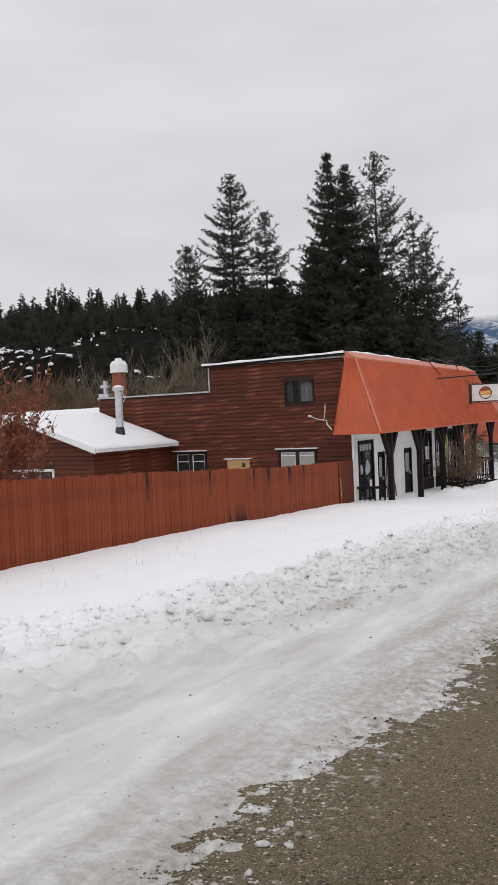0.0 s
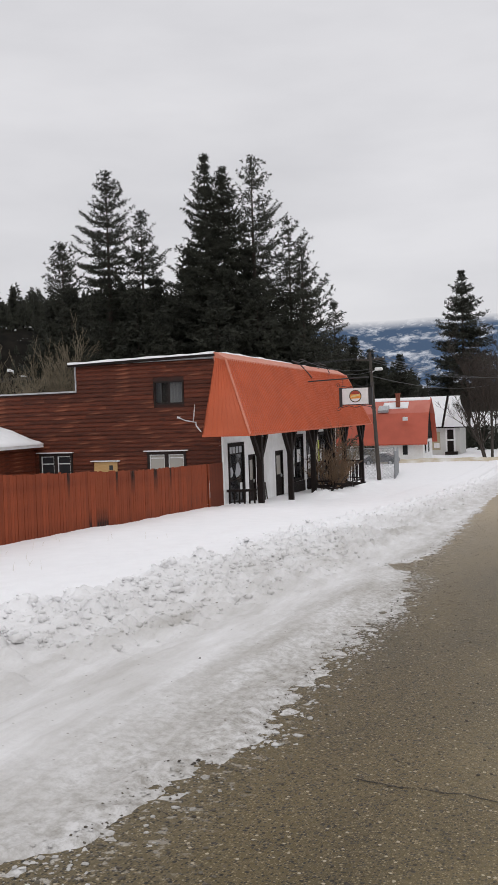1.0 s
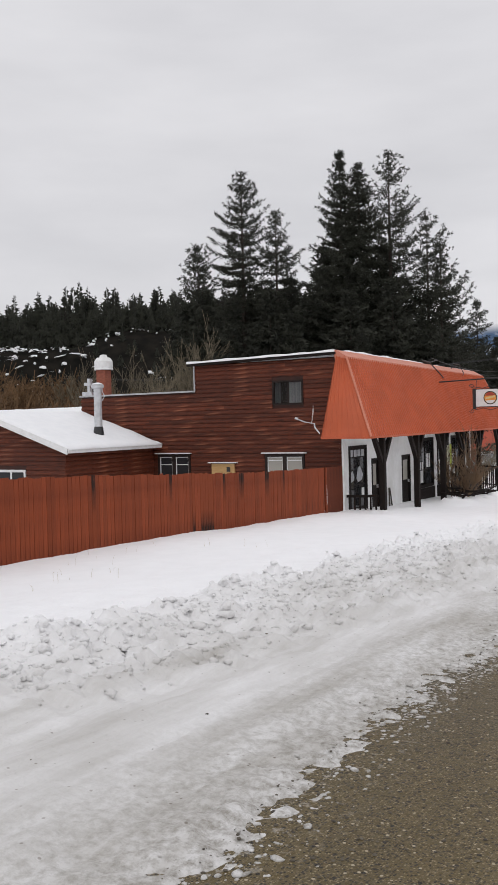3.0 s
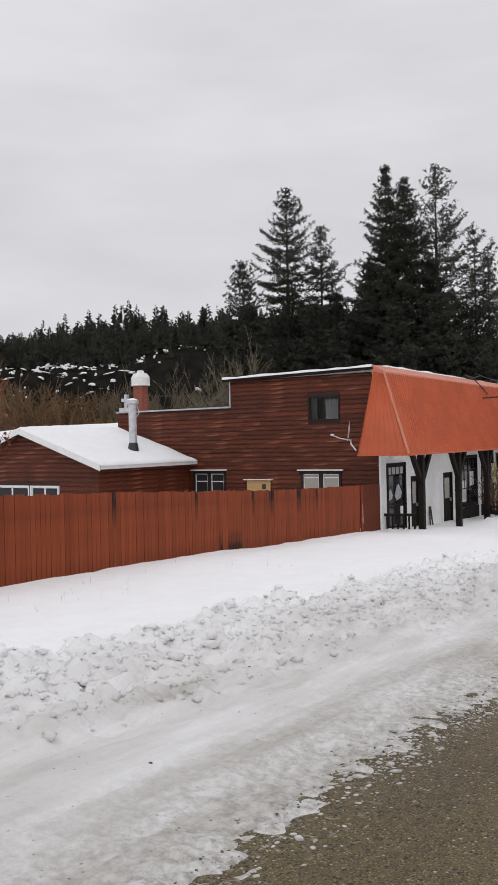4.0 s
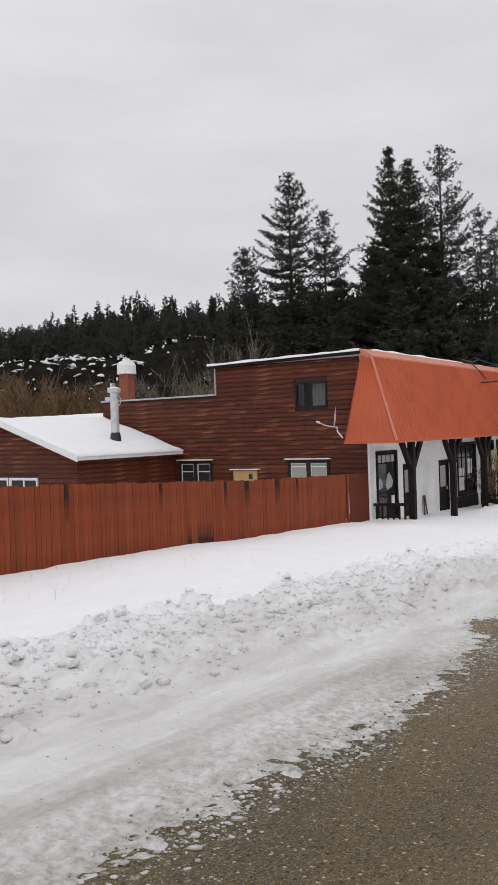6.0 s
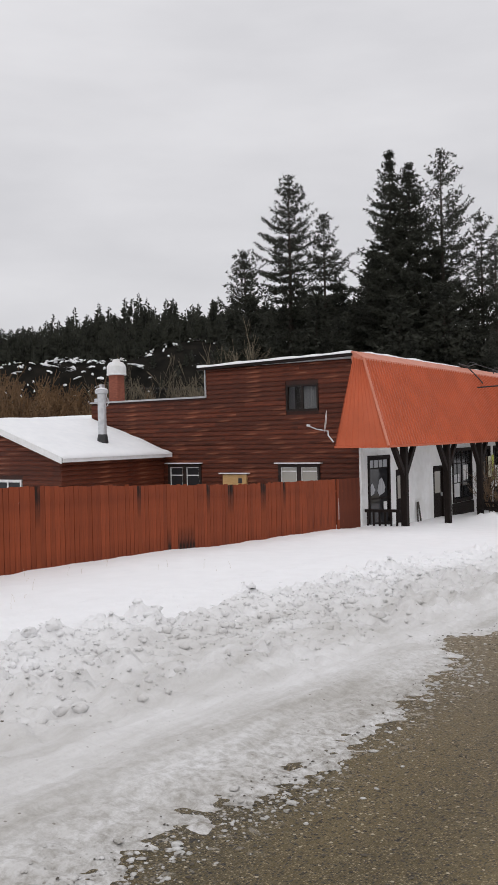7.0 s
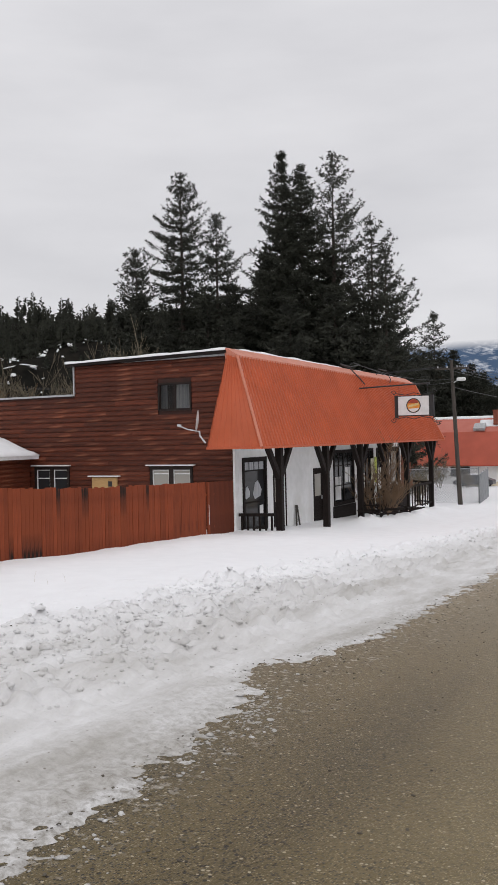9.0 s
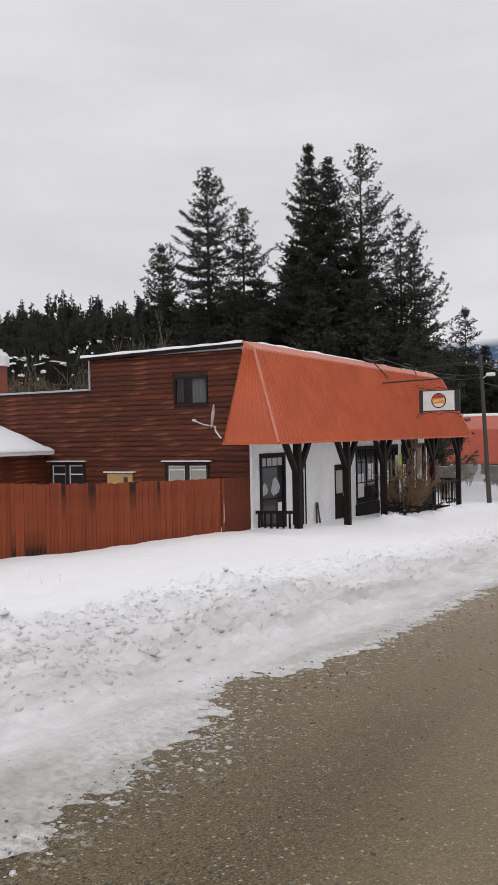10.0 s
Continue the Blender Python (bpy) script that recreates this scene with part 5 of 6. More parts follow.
for i in range(17):
    s, k = rnd.random(), rnd.uniform(0.95, 1.35)
    x, y = (-55 + 9 * s) * k, (52 + 5 * s) * k
    copy_thing(brush, pose(x, y, -2.6, rz=rnd.uniform(0, 360)) @ Matrix.Diagonal((k, k, k * rnd.uniform(0.75, 1.1), 1)))
rust = shrub("rust_red_shrub", pose(-15.8, 15.42, -1.15), "dense rust-red leafless shrub behind the fence", "shrub", M_RUST_TWIG, 45, 20, 4.7, 3, 0.85, 0.022, 0.42, 5, least=0.007, leaves=9000, leaf=0.075)

# ---- street furniture beyond ----
M_POLE = shade("weathered_grey_pole_wood", (0.075, 0.062, 0.052), (0.045, 0.038, 0.032), 4, (4, 4, 0.5), 0.85, bump=0.4)
pole = thing("utility_pole", (-13.4, 68.9, -3.55), "leaning weathered wooden utility pole with a street light", "utility pole")
pt = Vector((-13.95, 69.3, 6.6))
part("pole_shaft", tube(bmesh.new(), [(-13.4, 68.9, -3.7), tuple(pt)], [0.17, 0.11], 10), M_POLE, pole)
part("crossarm", boxes((-15.05, -12.75, 69.24, 69.36, 5.95, 6.08)), M_POLE, pole)
lamp = part("lamp_arm", tube(bmesh.new(), [(-13.8, 69.2, 5.0), (-13.4, 69.2, 5.25)], 0.035, 6), M_GALV, pole)
part("lamp_head", boxes((-13.55, -12.95, 69.05, 69.35, 5.12, 5.36)), M_WHITEPAINT, lamp, "white lamp housing", bevel=0.06)
for dx in (-1.0, -0.35, 0.35, 1.0):
    part("insulator", tube(bmesh.new(), [(-13.9 + dx, 69.3, 6.08), (-13.9 + dx, 69.3, 6.22)], [0.04, 0.025], 8), M_GALV, pole)
pole2 = thing("utility_pole", (-8.4, 118, -4.7), "dark wooden utility pole by the far driveway", "utility pole")
part("pole_shaft", tube(bmesh.new(), [(-8.4, 118, -4.9), (-8.3, 118, 6.4)], [0.19, 0.13], 10), M_POLE, pole2)
part("crossarm", boxes((-9.4, -7.2, 117.94, 118.06, 5.6, 5.75)), M_POLE, pole2)


def wire(a, b, sag, r=0.012, label="thin black overhead cable"):
    a, b = Vector(a), Vector(b)
    pts = [a.lerp(b, t / 12) - Vector((0, 0, sag * 4 * (t / 12) * (1 - t / 12))) for t in range(13)]
    return tagged(part("overhead_cable", tube(bmesh.new(), pts, r, 4), M_BLACK), label, "cable", "overhead cables")


for dx in (-1.0, -0.35, 0.35, 1.0):
    wire((-13.9 + dx, 69.3, 6.2), (-8.3 + dx * 0.9, 118, 5.8), 0.5, 0.02)
    wire((-13.9 + dx, 69.3, 6.2), (-60 + dx, 74, 7.0), 0.8, 0.016)
wire((-13.8, 69.2, 4.7), (-8.3, 118, 4.9), 0.7, 0.028)
wire((-13.85, 69.2, 5.3), (-13.42, 48.6, 4.9), 0.35, 0.016)
wire((-13.85, 69.2, 5.1), (-13.4, 51.2, 4.75), 0.4, 0.014)

# service mast and loose cable on the roof edge
mast = thing("service_mast", (-13.45, 47.5, 4.3), "small grey cable mast with drooping leads on the roof edge", "cable mast")
part("mast_pipe", tube(bmesh.new(), [(-13.45, 47.6, 4.4), (-13.45, 47.6, 4.85), (-13.4, 47.9, 4.95), (-13.35, 48.6, 4.9)], 0.02, 6), M_BLACK, mast)
part("lead", tube(bmesh.new(), [(-13.3, 46.0, 4.72), (-13.0, 46.4, 4.55), (-12.72, 46.9, 4.1), (-12.6, 47.2, 3.85)], 0.03, 5), M_BLACK, mast)
part("lead", tube(bmesh.new(), [(-13.38, 46.1, 4.78), (-13.38, 47.5, 4.72), (-13.35, 48.6, 4.9)], 0.025, 5), M_BLACK, mast)
part("lead", tube(bmesh.new(), [(-13.1, 50.4, 4.5), (-13.05, 50.6, 4.8), (-12.95, 51.6, 4.75), (-12.8, 51.8, 4.3), (-12.75, 51.5, 4.15)], 0.028, 5), M_BLACK, mast)

# ---- hanging sign ----
SGY = 46.4
sign = thing("hanging_sign", (-10.03, SGY, 2.7), "white hanging sign with a round emblem in a scrolled iron frame", "sign")
part("sign_board", boxes((-10.73, -9.34, SGY - 0.06, SGY + 0.06, 2.32, 3.16)), M_WHITEPAINT, sign, "white sign board")
part("frame_post", boxes((-10.9, -10.75, SGY - 0.07, SGY + 0.07, 2.2, 3.22)), M_BLACK, sign)
part("frame_post", boxes((-9.32, -9.12, SGY - 0.07, SGY + 0.07, 2.25, 3.2)), M_BLACK, sign)
part("frame_rail", boxes((-10.75, -9.3, SGY - 0.04, SGY + 0.04, 3.165, 3.2), (-10.75, -9.3, SGY - 0.04, SGY + 0.04, 2.27, 2.315)), M_BLACK, sign)


def disc(cx, cz, r, y, thick, a0=0.0, a1=6.2832, n=24):
    bm = bmesh.new()
    pts = [(cx + r * math.cos(a0 + (a1 - a0) * i / n), y, cz + r * math.sin(a0 + (a1 - a0) * i / n)) for i in range(n if a1 - a0 > 6.28 else n + 1)]
    return prism(bm, pts, (0, -thick, 0))


M_EMB_O = shade("orange_sign_paint", (0.75, 0.25, 0.04), (0.8, 0.4, 0.06), 6, rough=0.5, bump=0)
M_EMB_R = shade("red_sign_paint", (0.45, 0.06, 0.03), (0.3, 0.05, 0.03), 8, rough=0.5, bump=0)
M_EMB_Y = shade("cream_sign_paint", (0.75, 0.6, 0.3), (0.7, 0.5, 0.2), 8, rough=0.5, bump=0)
em = part("emblem", disc(-10.03, 2.74, 0.33, SGY - 0.06, 0.006), M_BLACK, sign, "round emblem of orange, red and cream shapes")
part("emblem_field", disc(-10.03, 2.74, 0.285, SGY - 0.066, 0.005), M_EMB_O, em)
part("emblem_top", disc(-10.03, 2.75, 0.27, SGY - 0.071, 0.005, 0.35, 2.8, 16), M_EMB_R, em)
part("emblem_low", disc(-10.03, 2.72, 0.26, SGY - 0.071, 0.005, 3.6, 5.9, 14), M_WHITEPAINT, em)
part("emblem_band", prism(bmesh.new(), [(-10.27, SGY - 0.076, 2.66), (-9.8, SGY - 0.076, 2.76), (-9.79, SGY - 0.076, 2.86), (-10.25, SGY - 0.076, 2.76)], (0, -0.005, 0)), M_EMB_Y, em)


def scroll(cx, cz, s, v):
    pts = [(cx + s * 0.13 * (1 - t / 16) * math.cos(t * 0.55), SGY, cz + v * 0.13 * (1 - t / 16) * math.sin(t * 0.55)) for t in range(15)]
    return tube(bmesh.new(), pts, 0.018, 5)


for cx, s in ((-10.95, -1), (-9.12, 1)):
    for cz, v in ((3.33, 1), (2.12, -1)):
        part("scroll", scroll(cx, cz, s, v), M_BLACK, sign)
for z0, z1 in ((3.2, 3.32), (2.27, 2.14)):
    part("curved_bar", tube(bmesh.new(), [(-10.85, SGY, z0 + (z1 - z0) * 0.9), (-10.4, SGY, z0 + (z1 - z0) * 0.2 + 0.0), (-10.03, SGY, z1), (-9.65, SGY, z0 + (z1 - z0) * 0.2), (-9.2, SGY, z0 + (z1 - z0) * 0.9)], 0.018, 5), M_BLACK, sign)
part("support_bar", tube(bmesh.new(), [(-12.62, SGY, 3.62), (-9.3, SGY, 3.72)], 0.035, 6), M_BLACK, sign)
for cx in (-10.7, -9.4):
    part("hanger", tube(bmesh.new(), [(cx, SGY, 3.2), (cx, SGY, 3.7)], 0.012, 4), M_BLACK, sign)

# ---- satellite dish ----
dish = thing("satellite_dish", (-13.75, 33.95, 1.3), "white satellite dish seen edge-on, on a bent arm", "satellite dish")
bm = bmesh.new()
ax = Vector((-0.9, -0.42, 0.12)).normalized()
e1 = ax.orthogonal().normalized()
e2 = ax.cross(e1)
c0 = Vector((-13.95, 34.0, 2.05))
rings = []
for k in range(5):
    rr = 0.4 * k / 4
    rings.append([bm.verts.new(c0 + ax * (0.3 * rr * rr) + (e1 * math.cos(6.2832 * j / 20) + e2 * math.sin(6.2832 * j / 20)) * max(rr, 0.01)) for j in range(20)])
for a, b in zip(rings, rings[1:]):
    for j in range(20):
        bm.faces.new((a[j], a[(j + 1) % 20], b[(j + 1) % 20], b[j]))
bmesh.ops.solidify(bm, geom=bm.faces[:], thickness=0.02)
part("reflector", bm, M_WHITEPAINT, dish, smooth=True)
part("arm", tube(bmesh.new(), [(-13.72, 34.05, 1.3), (-13.9, 34.0, 1.55), (-13.92, 34.0, 1.72)], 0.03, 6), M_GALV, dish)
part("feed_arm", tube(bmesh.new(), [(-13.92, 34.0, 1.7), (-14.3, 33.85, 1.78), (-14.55, 33.75, 1.9)], 0.022, 6), M_GALV, dish)
part("feed_horn", tube(bmesh.new(), [(-14.5, 33.76, 1.9), (-14.62, 33.72, 1.93)], [0.05, 0.04], 8), M_GALV, dish)

# ---- shrub and pile in front of the porch ----
M_BUSH = shade("tan_brown_bush_twigs", (0.2, 0.125, 0.07), (0.11, 0.07, 0.042), 1.5, rough=0.9, bump=0)
shrub("brown_bush", pose(-11.1, 44.3, -2.25), "sprawling bare brown bush in front of the porch", "shrub", M_BUSH, 51, 7, 2.3, 3, 0.8, 0.026, 0.6, 4, least=0.008)
shrub("brown_bush", pose(-11.2, 45.2, -2.25), "upright bare brown bush by the porch window", "shrub", M_BUSH, 52, 6, 3.4, 3, 0.6, 0.026, 0.4, 4, least=0.008)
pile = thing("branch_pile", (-10.9, 44.5, -2.2), "dark pile of cut branches dusted with snow", "pile")
rnd = random.Random(53)
for i in range(34):
    x, y = -10.75 + rnd.gauss(0, 0.3), 45.4 + rnd.gauss(0, 1.0)
    a = rnd.uniform(0, 6.28)
    q = rnd.uniform(0.4, 1.0)
    z0 = float(snow_z(x, y)) + rnd.uniform(0.0, 0.3)
    part("stick", tube(bmesh.new(), [(x, y, z0), (x + q * math.cos(a), y + q * math.sin(a), z0 + rnd.uniform(-0.05, 0.2))], [0.06, 0.035], 6), M_DARKWOOD, pile)
skis = thing("wooden_ski_decoration", (-13.1, 40.4, -2.2), "small grey wooden ornament leaning on the white wall", "ornament")
part("slat", prism(bmesh.new(), [(-13.2, 40.3, -2.2), (-13.2, 40.42, -2.2), (-13.26, 40.5, -1.3), (-13.26, 40.42, -1.3)], (0.03, 0, 0)), M_POLE, skis)
part("slat", prism(bmesh.new(), [(-13.2, 40.62, -2.2), (-13.2, 40.74, -2.2), (-13.26, 40.6, -1.3), (-13.26, 40.52, -1.3)], (0.03, 0, 0)), M_POLE, skis)

# ---- chain-link fence by the pole ----
M_MESH = shade("grey_wire", (0.4, 0.41, 0.42), (0.3, 0.31, 0.32), 5, rough=0.5, metal=0.5, bump=0)
link = thing("chain_link_fence", (-16, 69.5, -3.5), "grey chain-link fence half buried in snow", "fence")


def wire_run(a, b, h0, h1):
    """One run of wire mesh between two points on plan."""
    a, b = Vector((*a, 0)), Vector((*b, 0))
    length = (b - a).length
    u = (b - a) / length
    bm = bmesh.new()
    n = int(length / 0.11)
    rise = h1 - h0
    for i in range(-int(rise / 0.11), n + 1):
        for s in (-1, 1):
            x0, x1 = i * 0.11, i * 0.11 + rise
            lo, hi = max(x0, 0), min(x1, length)
            if hi <= lo:
                continue
            z0, z1 = h0 + lo - x0, h0 + hi - x0
            if s < 0:
                z0, z1 = h0 + h1 - z0, h0 + h1 - z1
            tube(bm, [a + u * lo + Vector((0, 0, z0)), a + u * hi + Vector((0, 0, z1))], 0.009, 3)
    tagged(part("wire_mesh", bm, M_MESH, link), kind="stuff")
    part("top_rail", tube(bmesh.new(), [a + Vector((0, 0, h1)), b + Vector((0, 0, h1))], 0.03, 6), M_MESH, link)
    k = max(1, round(length / 3))
    for i in range(k + 1):
        p = a.lerp(b, i / k)
        part("fence_post", tube(bmesh.new(), [(p.x, p.y, h0 - 0.5), (p.x, p.y, h1 + 0.08)], 0.045, 8), M_MESH, link)


wire_run((-25.0, 66.0), (-12.6, 71.2), -3.5, -1.05)
wire_run((-12.6, 71.2), (-14.2, 82.0), -3.9, -1.5)

# ---- red-roofed barn house ----
M_ROOF2 = shade("brick_red_sheet_roof", (0.52, 0.1, 0.055), (0.45, 0.085, 0.045), 0.7, rough=0.5, bump=0.1)
M_ROOF2B = shade("faded_pink_red_roof", (0.55, 0.17, 0.12), (0.5, 0.13, 0.09), 0.8, rough=0.55, bump=0.1)
barn = thing("gambrel_house", (-21, 113, -4.5), "white house under a broad red gambrel roof", "house")
BX0, BX1, BY0, BY1 = -29.0, -15.9, 108.5, 117.5
ym = (BY0 + BY1) / 2
part("wall", boxes((BX0, BX1, BY0 + 0.5, BY1 - 0.5, -5.0, -1.6)), M_STUCCO, barn, "white wall")
GAB = [(BY0 + 0.5, -1.6), (BY0 + 0.35, -1.75), (BY0 + 2.0, 1.55), (ym, 3.35), (BY1 - 2.0, 1.55), (BY1 - 0.35, -1.75)]
part("gable", prism(bmesh.new(), [(BX1, y, z) for y, z in GAB[1:]], (-0.15, 0, 0)), M_DARKWOOD, barn, "dark timber gable")
for name, p, q, mt in (("lower_slope", (BY0 - 0.1, -2.15), (BY0 + 1.9, 1.62), M_ROOF2), ("upper_slope", (BY0 + 1.9, 1.62), (ym, 3.5), M_ROOF2B), ("upper_slope", (ym, 3.5), (BY1 - 1.9, 1.62), M_ROOF2B), ("lower_slope", (BY1 - 1.9, 1.62), (BY1 + 0.1, -2.15), M_ROOF2)):
    part(name, prism(bmesh.new(), [(BX0, p[0], p[1]), (BX0, q[0], q[1]), (BX0, q[0], q[1] - 0.14), (BX0, p[0], p[1] - 0.14)], (BX1 + 0.6 - BX0, 0, 0)), mt, barn)
part("chimney", boxes((-19.5, -19.0, 111.2, 111.7, 2.4, 4.0), (-19.57, -18.93, 111.13, 111.77, 4.0, 4.12)), M_BRICKPAINT, barn, "red brick chimney")
part("skylight", prism(bmesh.new(), [(-21.6, 110.3, 1.75), (-20.3, 110.3, 1.75), (-20.3, 111.2, 2.35), (-21.6, 111.2, 2.35)], (0, -0.15, 0.3)), M_GREYTRIM, barn)
part("roof_vent", boxes((-18.3, -17.7, 108.9, 109.3, 0.7, 1.15)), M_WHITEPAINT, barn)
for x0, x1 in ((-24.0, -21.8), (-18.4, -17.8)):
    part("window", boxes((x0, x1, BY0 + 0.44, BY0 + 0.5, -3.5, -2.35)), M_GLASS, barn)
for y0 in (110.2, 113.0):
    w = part("window", boxes((BX1, BX1 + 0.04, y0, y0 + 1.1, -3.4, -2.1)), M_GLASS, barn)
part("window", boxes((BX1, BX1 + 0.04, ym - 0.4, ym + 0.4, 0.2, 1.3)), M_WHITEPAINT, barn)
tagged(snow_slab("roof_snow", -21.2, -18.0, 111.2, 112.3, lambda x, y: 1.63 + (y - 110.4) * 0.723, 0.1, None, 14, 16, 6), "patch of white snow below the chimney", "snow")
tagged(snow_slab("ridge_snow", BX0, BX1 + 0.5, 112.55, 113.05, lambda x, y: 3.5 - abs(y - 113) * 0.72, 0.08, None, 15, 40, 3), "thin white snow along the gambrel ridge", "snow")

# ---- white house behind ----
M_SIDEWHITE = shade("pale_grey_siding", (0.6, 0.6, 0.58), (0.52, 0.52, 0.5), 3, (1, 1, 8), 0.7)
M_TAN = shade("tan_siding", (0.42, 0.36, 0.24), (0.36, 0.31, 0.2), 3, (1, 1, 8), 0.75)
white = thing("white_house", (-17, 134, -4.8), "white clapboard house with a steep snow-covered roof", "house")
part("wall", boxes((-28, -13.6, 129, 137, -5.2, -0.4)), M_SIDEWHITE, white)
part("tan_panel", boxes((-18.6, -16.4, 128.93, 129, -3.9, -1.3)), M_TAN, white, "tan wall panel")
part("door", boxes((-15.4, -14.5, 128.93, 129, -4.2, -1.0)), M_DARKWOOD, white)
part("door_frame", boxes((-15.65, -15.4, 128.9, 129, -4.2, -0.8), (-14.5, -14.25, 128.9, 129, -4.2, -0.8), (-15.4, -14.5, 128.9, 129, -1.0, -0.8), (-15.4, -14.5, 128.9, 129, -2.6, -2.4)), M_WHITEPAINT, white)
part("window", boxes((-17.3, -16.5, 128.88, 128.93, -3.6, -2.9)), M_WHITEPAINT, white)
part("roof", prism(bmesh.new(), [(-28.5, 128.4, -0.6), (-28.5, 133, 3.9), (-28.5, 137.6, -0.6)], (14.6, 0, 0)), M_SNOW_CLEAN, white, "steep roof under smooth snow")
part("gable_roof", prism(bmesh.new(), [(-15.9, 128.2, -0.6), (-14.3, 128.2, 2.9), (-12.7, 128.2, -0.6)], (0, 9, 0)), M_SNOW_CLEAN, white, "snowy cross gable")
part("gable_edge", prism(bmesh.new(), [(-16.1, 128.1, -0.6), (-15.2, 128.1, 3.9), (-14.9, 128.1, 3.9), (-15.8, 128.1, -0.6)], (0, 0.2, 0)), M_DARKWOOD, white)
part("eave", boxes((-28.5, -12.7, 128.3, 128.45, -0.75, -0.55)), M_DARKWOOD, white)
part("porch_step", boxes((-15.6, -13.9, 127.6, 128.9, -5.0, -4.15)), M_DARKWOOD, white)
third = thing("far_house", (-8, 160, -5), "small grey house with a snowy roof further on", "house")
part("wall", boxes((-14.5, -4, 158, 165, -5.4, -1.2)), M_SIDEWHITE, third)
part("roof", prism(bmesh.new(), [(-15, 157.4, -1.3), (-15, 161.5, 1.3), (-15, 165.6, -1.3)], (11.5, 0, 0)), M_SNOW_CLEAN, third, "snowy roof")
for x0 in (-13.2, -10.2, -7):
    part("window", boxes((x0, x0 + 1.3, 157.94, 158, -3.4, -2.0)), M_GLASS, third)
part("porch", boxes((-14.5, -9, 156.5, 158, -3.9, -3.7), (-14.4, -14.2, 156.6, 156.8, -3.7, -1.6), (-9.3, -9.1, 156.6, 156.8, -3.7, -1.6)), M_DARKWOOD, third)

# bare street trees
street = shrub("bare_tree", pose(-8.9, 116, -4.8), "bare crooked street tree beside the driveway", "tree", M_BARK, 61, 2, 14, 4, 0.75, 0.17, 0.2, 5, "bare street trees", least=0.018)
for x, y, k in ((-6.5, 128, 1.1), (-10, 150, 1.1), (-4.5, 140, 1.2)):
    copy_thing(street, pose(x, y, -4.9, rz=70 * k + x * 30) @ Matrix.Diagonal((k, k, k, 1)))
for x, y, k in ((-22.5, 98, 0.3), (-19.8, 99, 0.22), (-15.6, 66.5, 0.28), (-17.3, 65.5, 0.3)):
    tagged(copy_thing(willow, pose(x, y, float(lot_z(y)) - 0.2, rz=x * 40) @ Matrix.Diagonal((k, k, k, 1))), "low bare shrub in a snowy yard", "shrub", "yard shrubs")
sb = shrub("rust_leaf_shrub", pose(-16.4, 61.5, -3.1), "low shrub with dry orange-red leaves", "shrub", M_RUST_TWIG, 62, 8, 3.2, 3, 0.9, 0.025, 0.6, 4, least=0.012, leaves=900, leaf=0.14)

# parked car behind the wire fence: only its dark wheel and flank show
M_CARPAINT = shade("dark_grey_car_paint", (0.09, 0.09, 0.1), (0.07, 0.07, 0.08), 4, rough=0.3, bump=0)
M_TYRE = shade("black_rubber", (0.015, 0.015, 0.015), (0.025, 0.025, 0.025), 20, rough=0.85)
car = thing("parked_car", (-20, 103, -4.3), "snow-dusted dark car parked before the red-roofed house", "car")
prof = [(-2.1, 0.35), (-2.15, 0.75), (-1.5, 0.9), (-0.8, 1.4), (0.7, 1.42), (1.5, 0.95), (2.1, 0.85), (2.15, 0.4)]
part("body", prism(bmesh.new(), [(-20.0 + x, 102.2, -4.4 + z) for x, z in prof], (0, 1.7, 0)), M_CARPAINT, car, bevel=0.06)
for x in (-21.3, -18.7):
    for y in (102.2, 103.9):
        w = part("tyre", tube(bmesh.new(), [(x, y - 0.11, -4.05), (x, y + 0.11, -4.05)], 0.33, 18), M_TYRE, car)
        part("rim", tube(bmesh.new(), [(x, y - 0.125, -4.05), (x, y + 0.125, -4.05)], 0.19, 14), M_GALV, w)
tagged(snow_slab("car_snow", -20.7, -19.4, 102.3, 103.8, lambda x, y: -2.99, 0.1, None, 17, 10, 8), "white snow left on the car's roof", "snow")

# ---- far mountain ----
M_MOUNT = bpy.data.materials.new("hazy_glowing_mountain")
M_MOUNT.use_nodes = True
n_, k_ = M_MOUNT.node_tree.nodes, M_MOUNT.node_tree.links
n_.clear()
_o = n_.new("ShaderNodeOutputMaterial")
# self-lit backdrop: daylight and blue haze are put into the emission colour
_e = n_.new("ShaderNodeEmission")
_co = n_.new("ShaderNodeTexCoord")
_mp = n_.new("ShaderNodeMapping")
_mp.inputs["Scale"].default_value = (0.015, 0.015, 0.034)
_nz = n_.new("ShaderNodeTexNoise")
_nz.inputs["Scale"].default_value, _nz.inputs["Detail"].default_value, _nz.inputs["Roughness"].default_value = 1.0, 10, 0.72
_rp = n_.new("ShaderNodeValToRGB")
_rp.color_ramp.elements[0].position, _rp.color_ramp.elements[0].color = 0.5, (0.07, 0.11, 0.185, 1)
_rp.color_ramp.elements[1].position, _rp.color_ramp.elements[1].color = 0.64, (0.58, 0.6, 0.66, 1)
_sp = n_.new("ShaderNodeSeparateXYZ")
_mr = n_.new("ShaderNodeMapRange")
_mr.inputs["From Min"].default_value, _mr.inputs["From Max"].default_value = 250, 285
_tr = n_.new("ShaderNodeBsdfTransparent")
_ms = n_.new("ShaderNodeMixShader")
k_.new(_co.outputs["Object"], _mp.inputs["Vector"])
k_.new(_mp.outputs["Vector"], _nz.inputs["Vector"])
k_.new(_nz.outputs["Fac"], _rp.inputs["Fac"])
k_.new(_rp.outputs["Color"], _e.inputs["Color"])
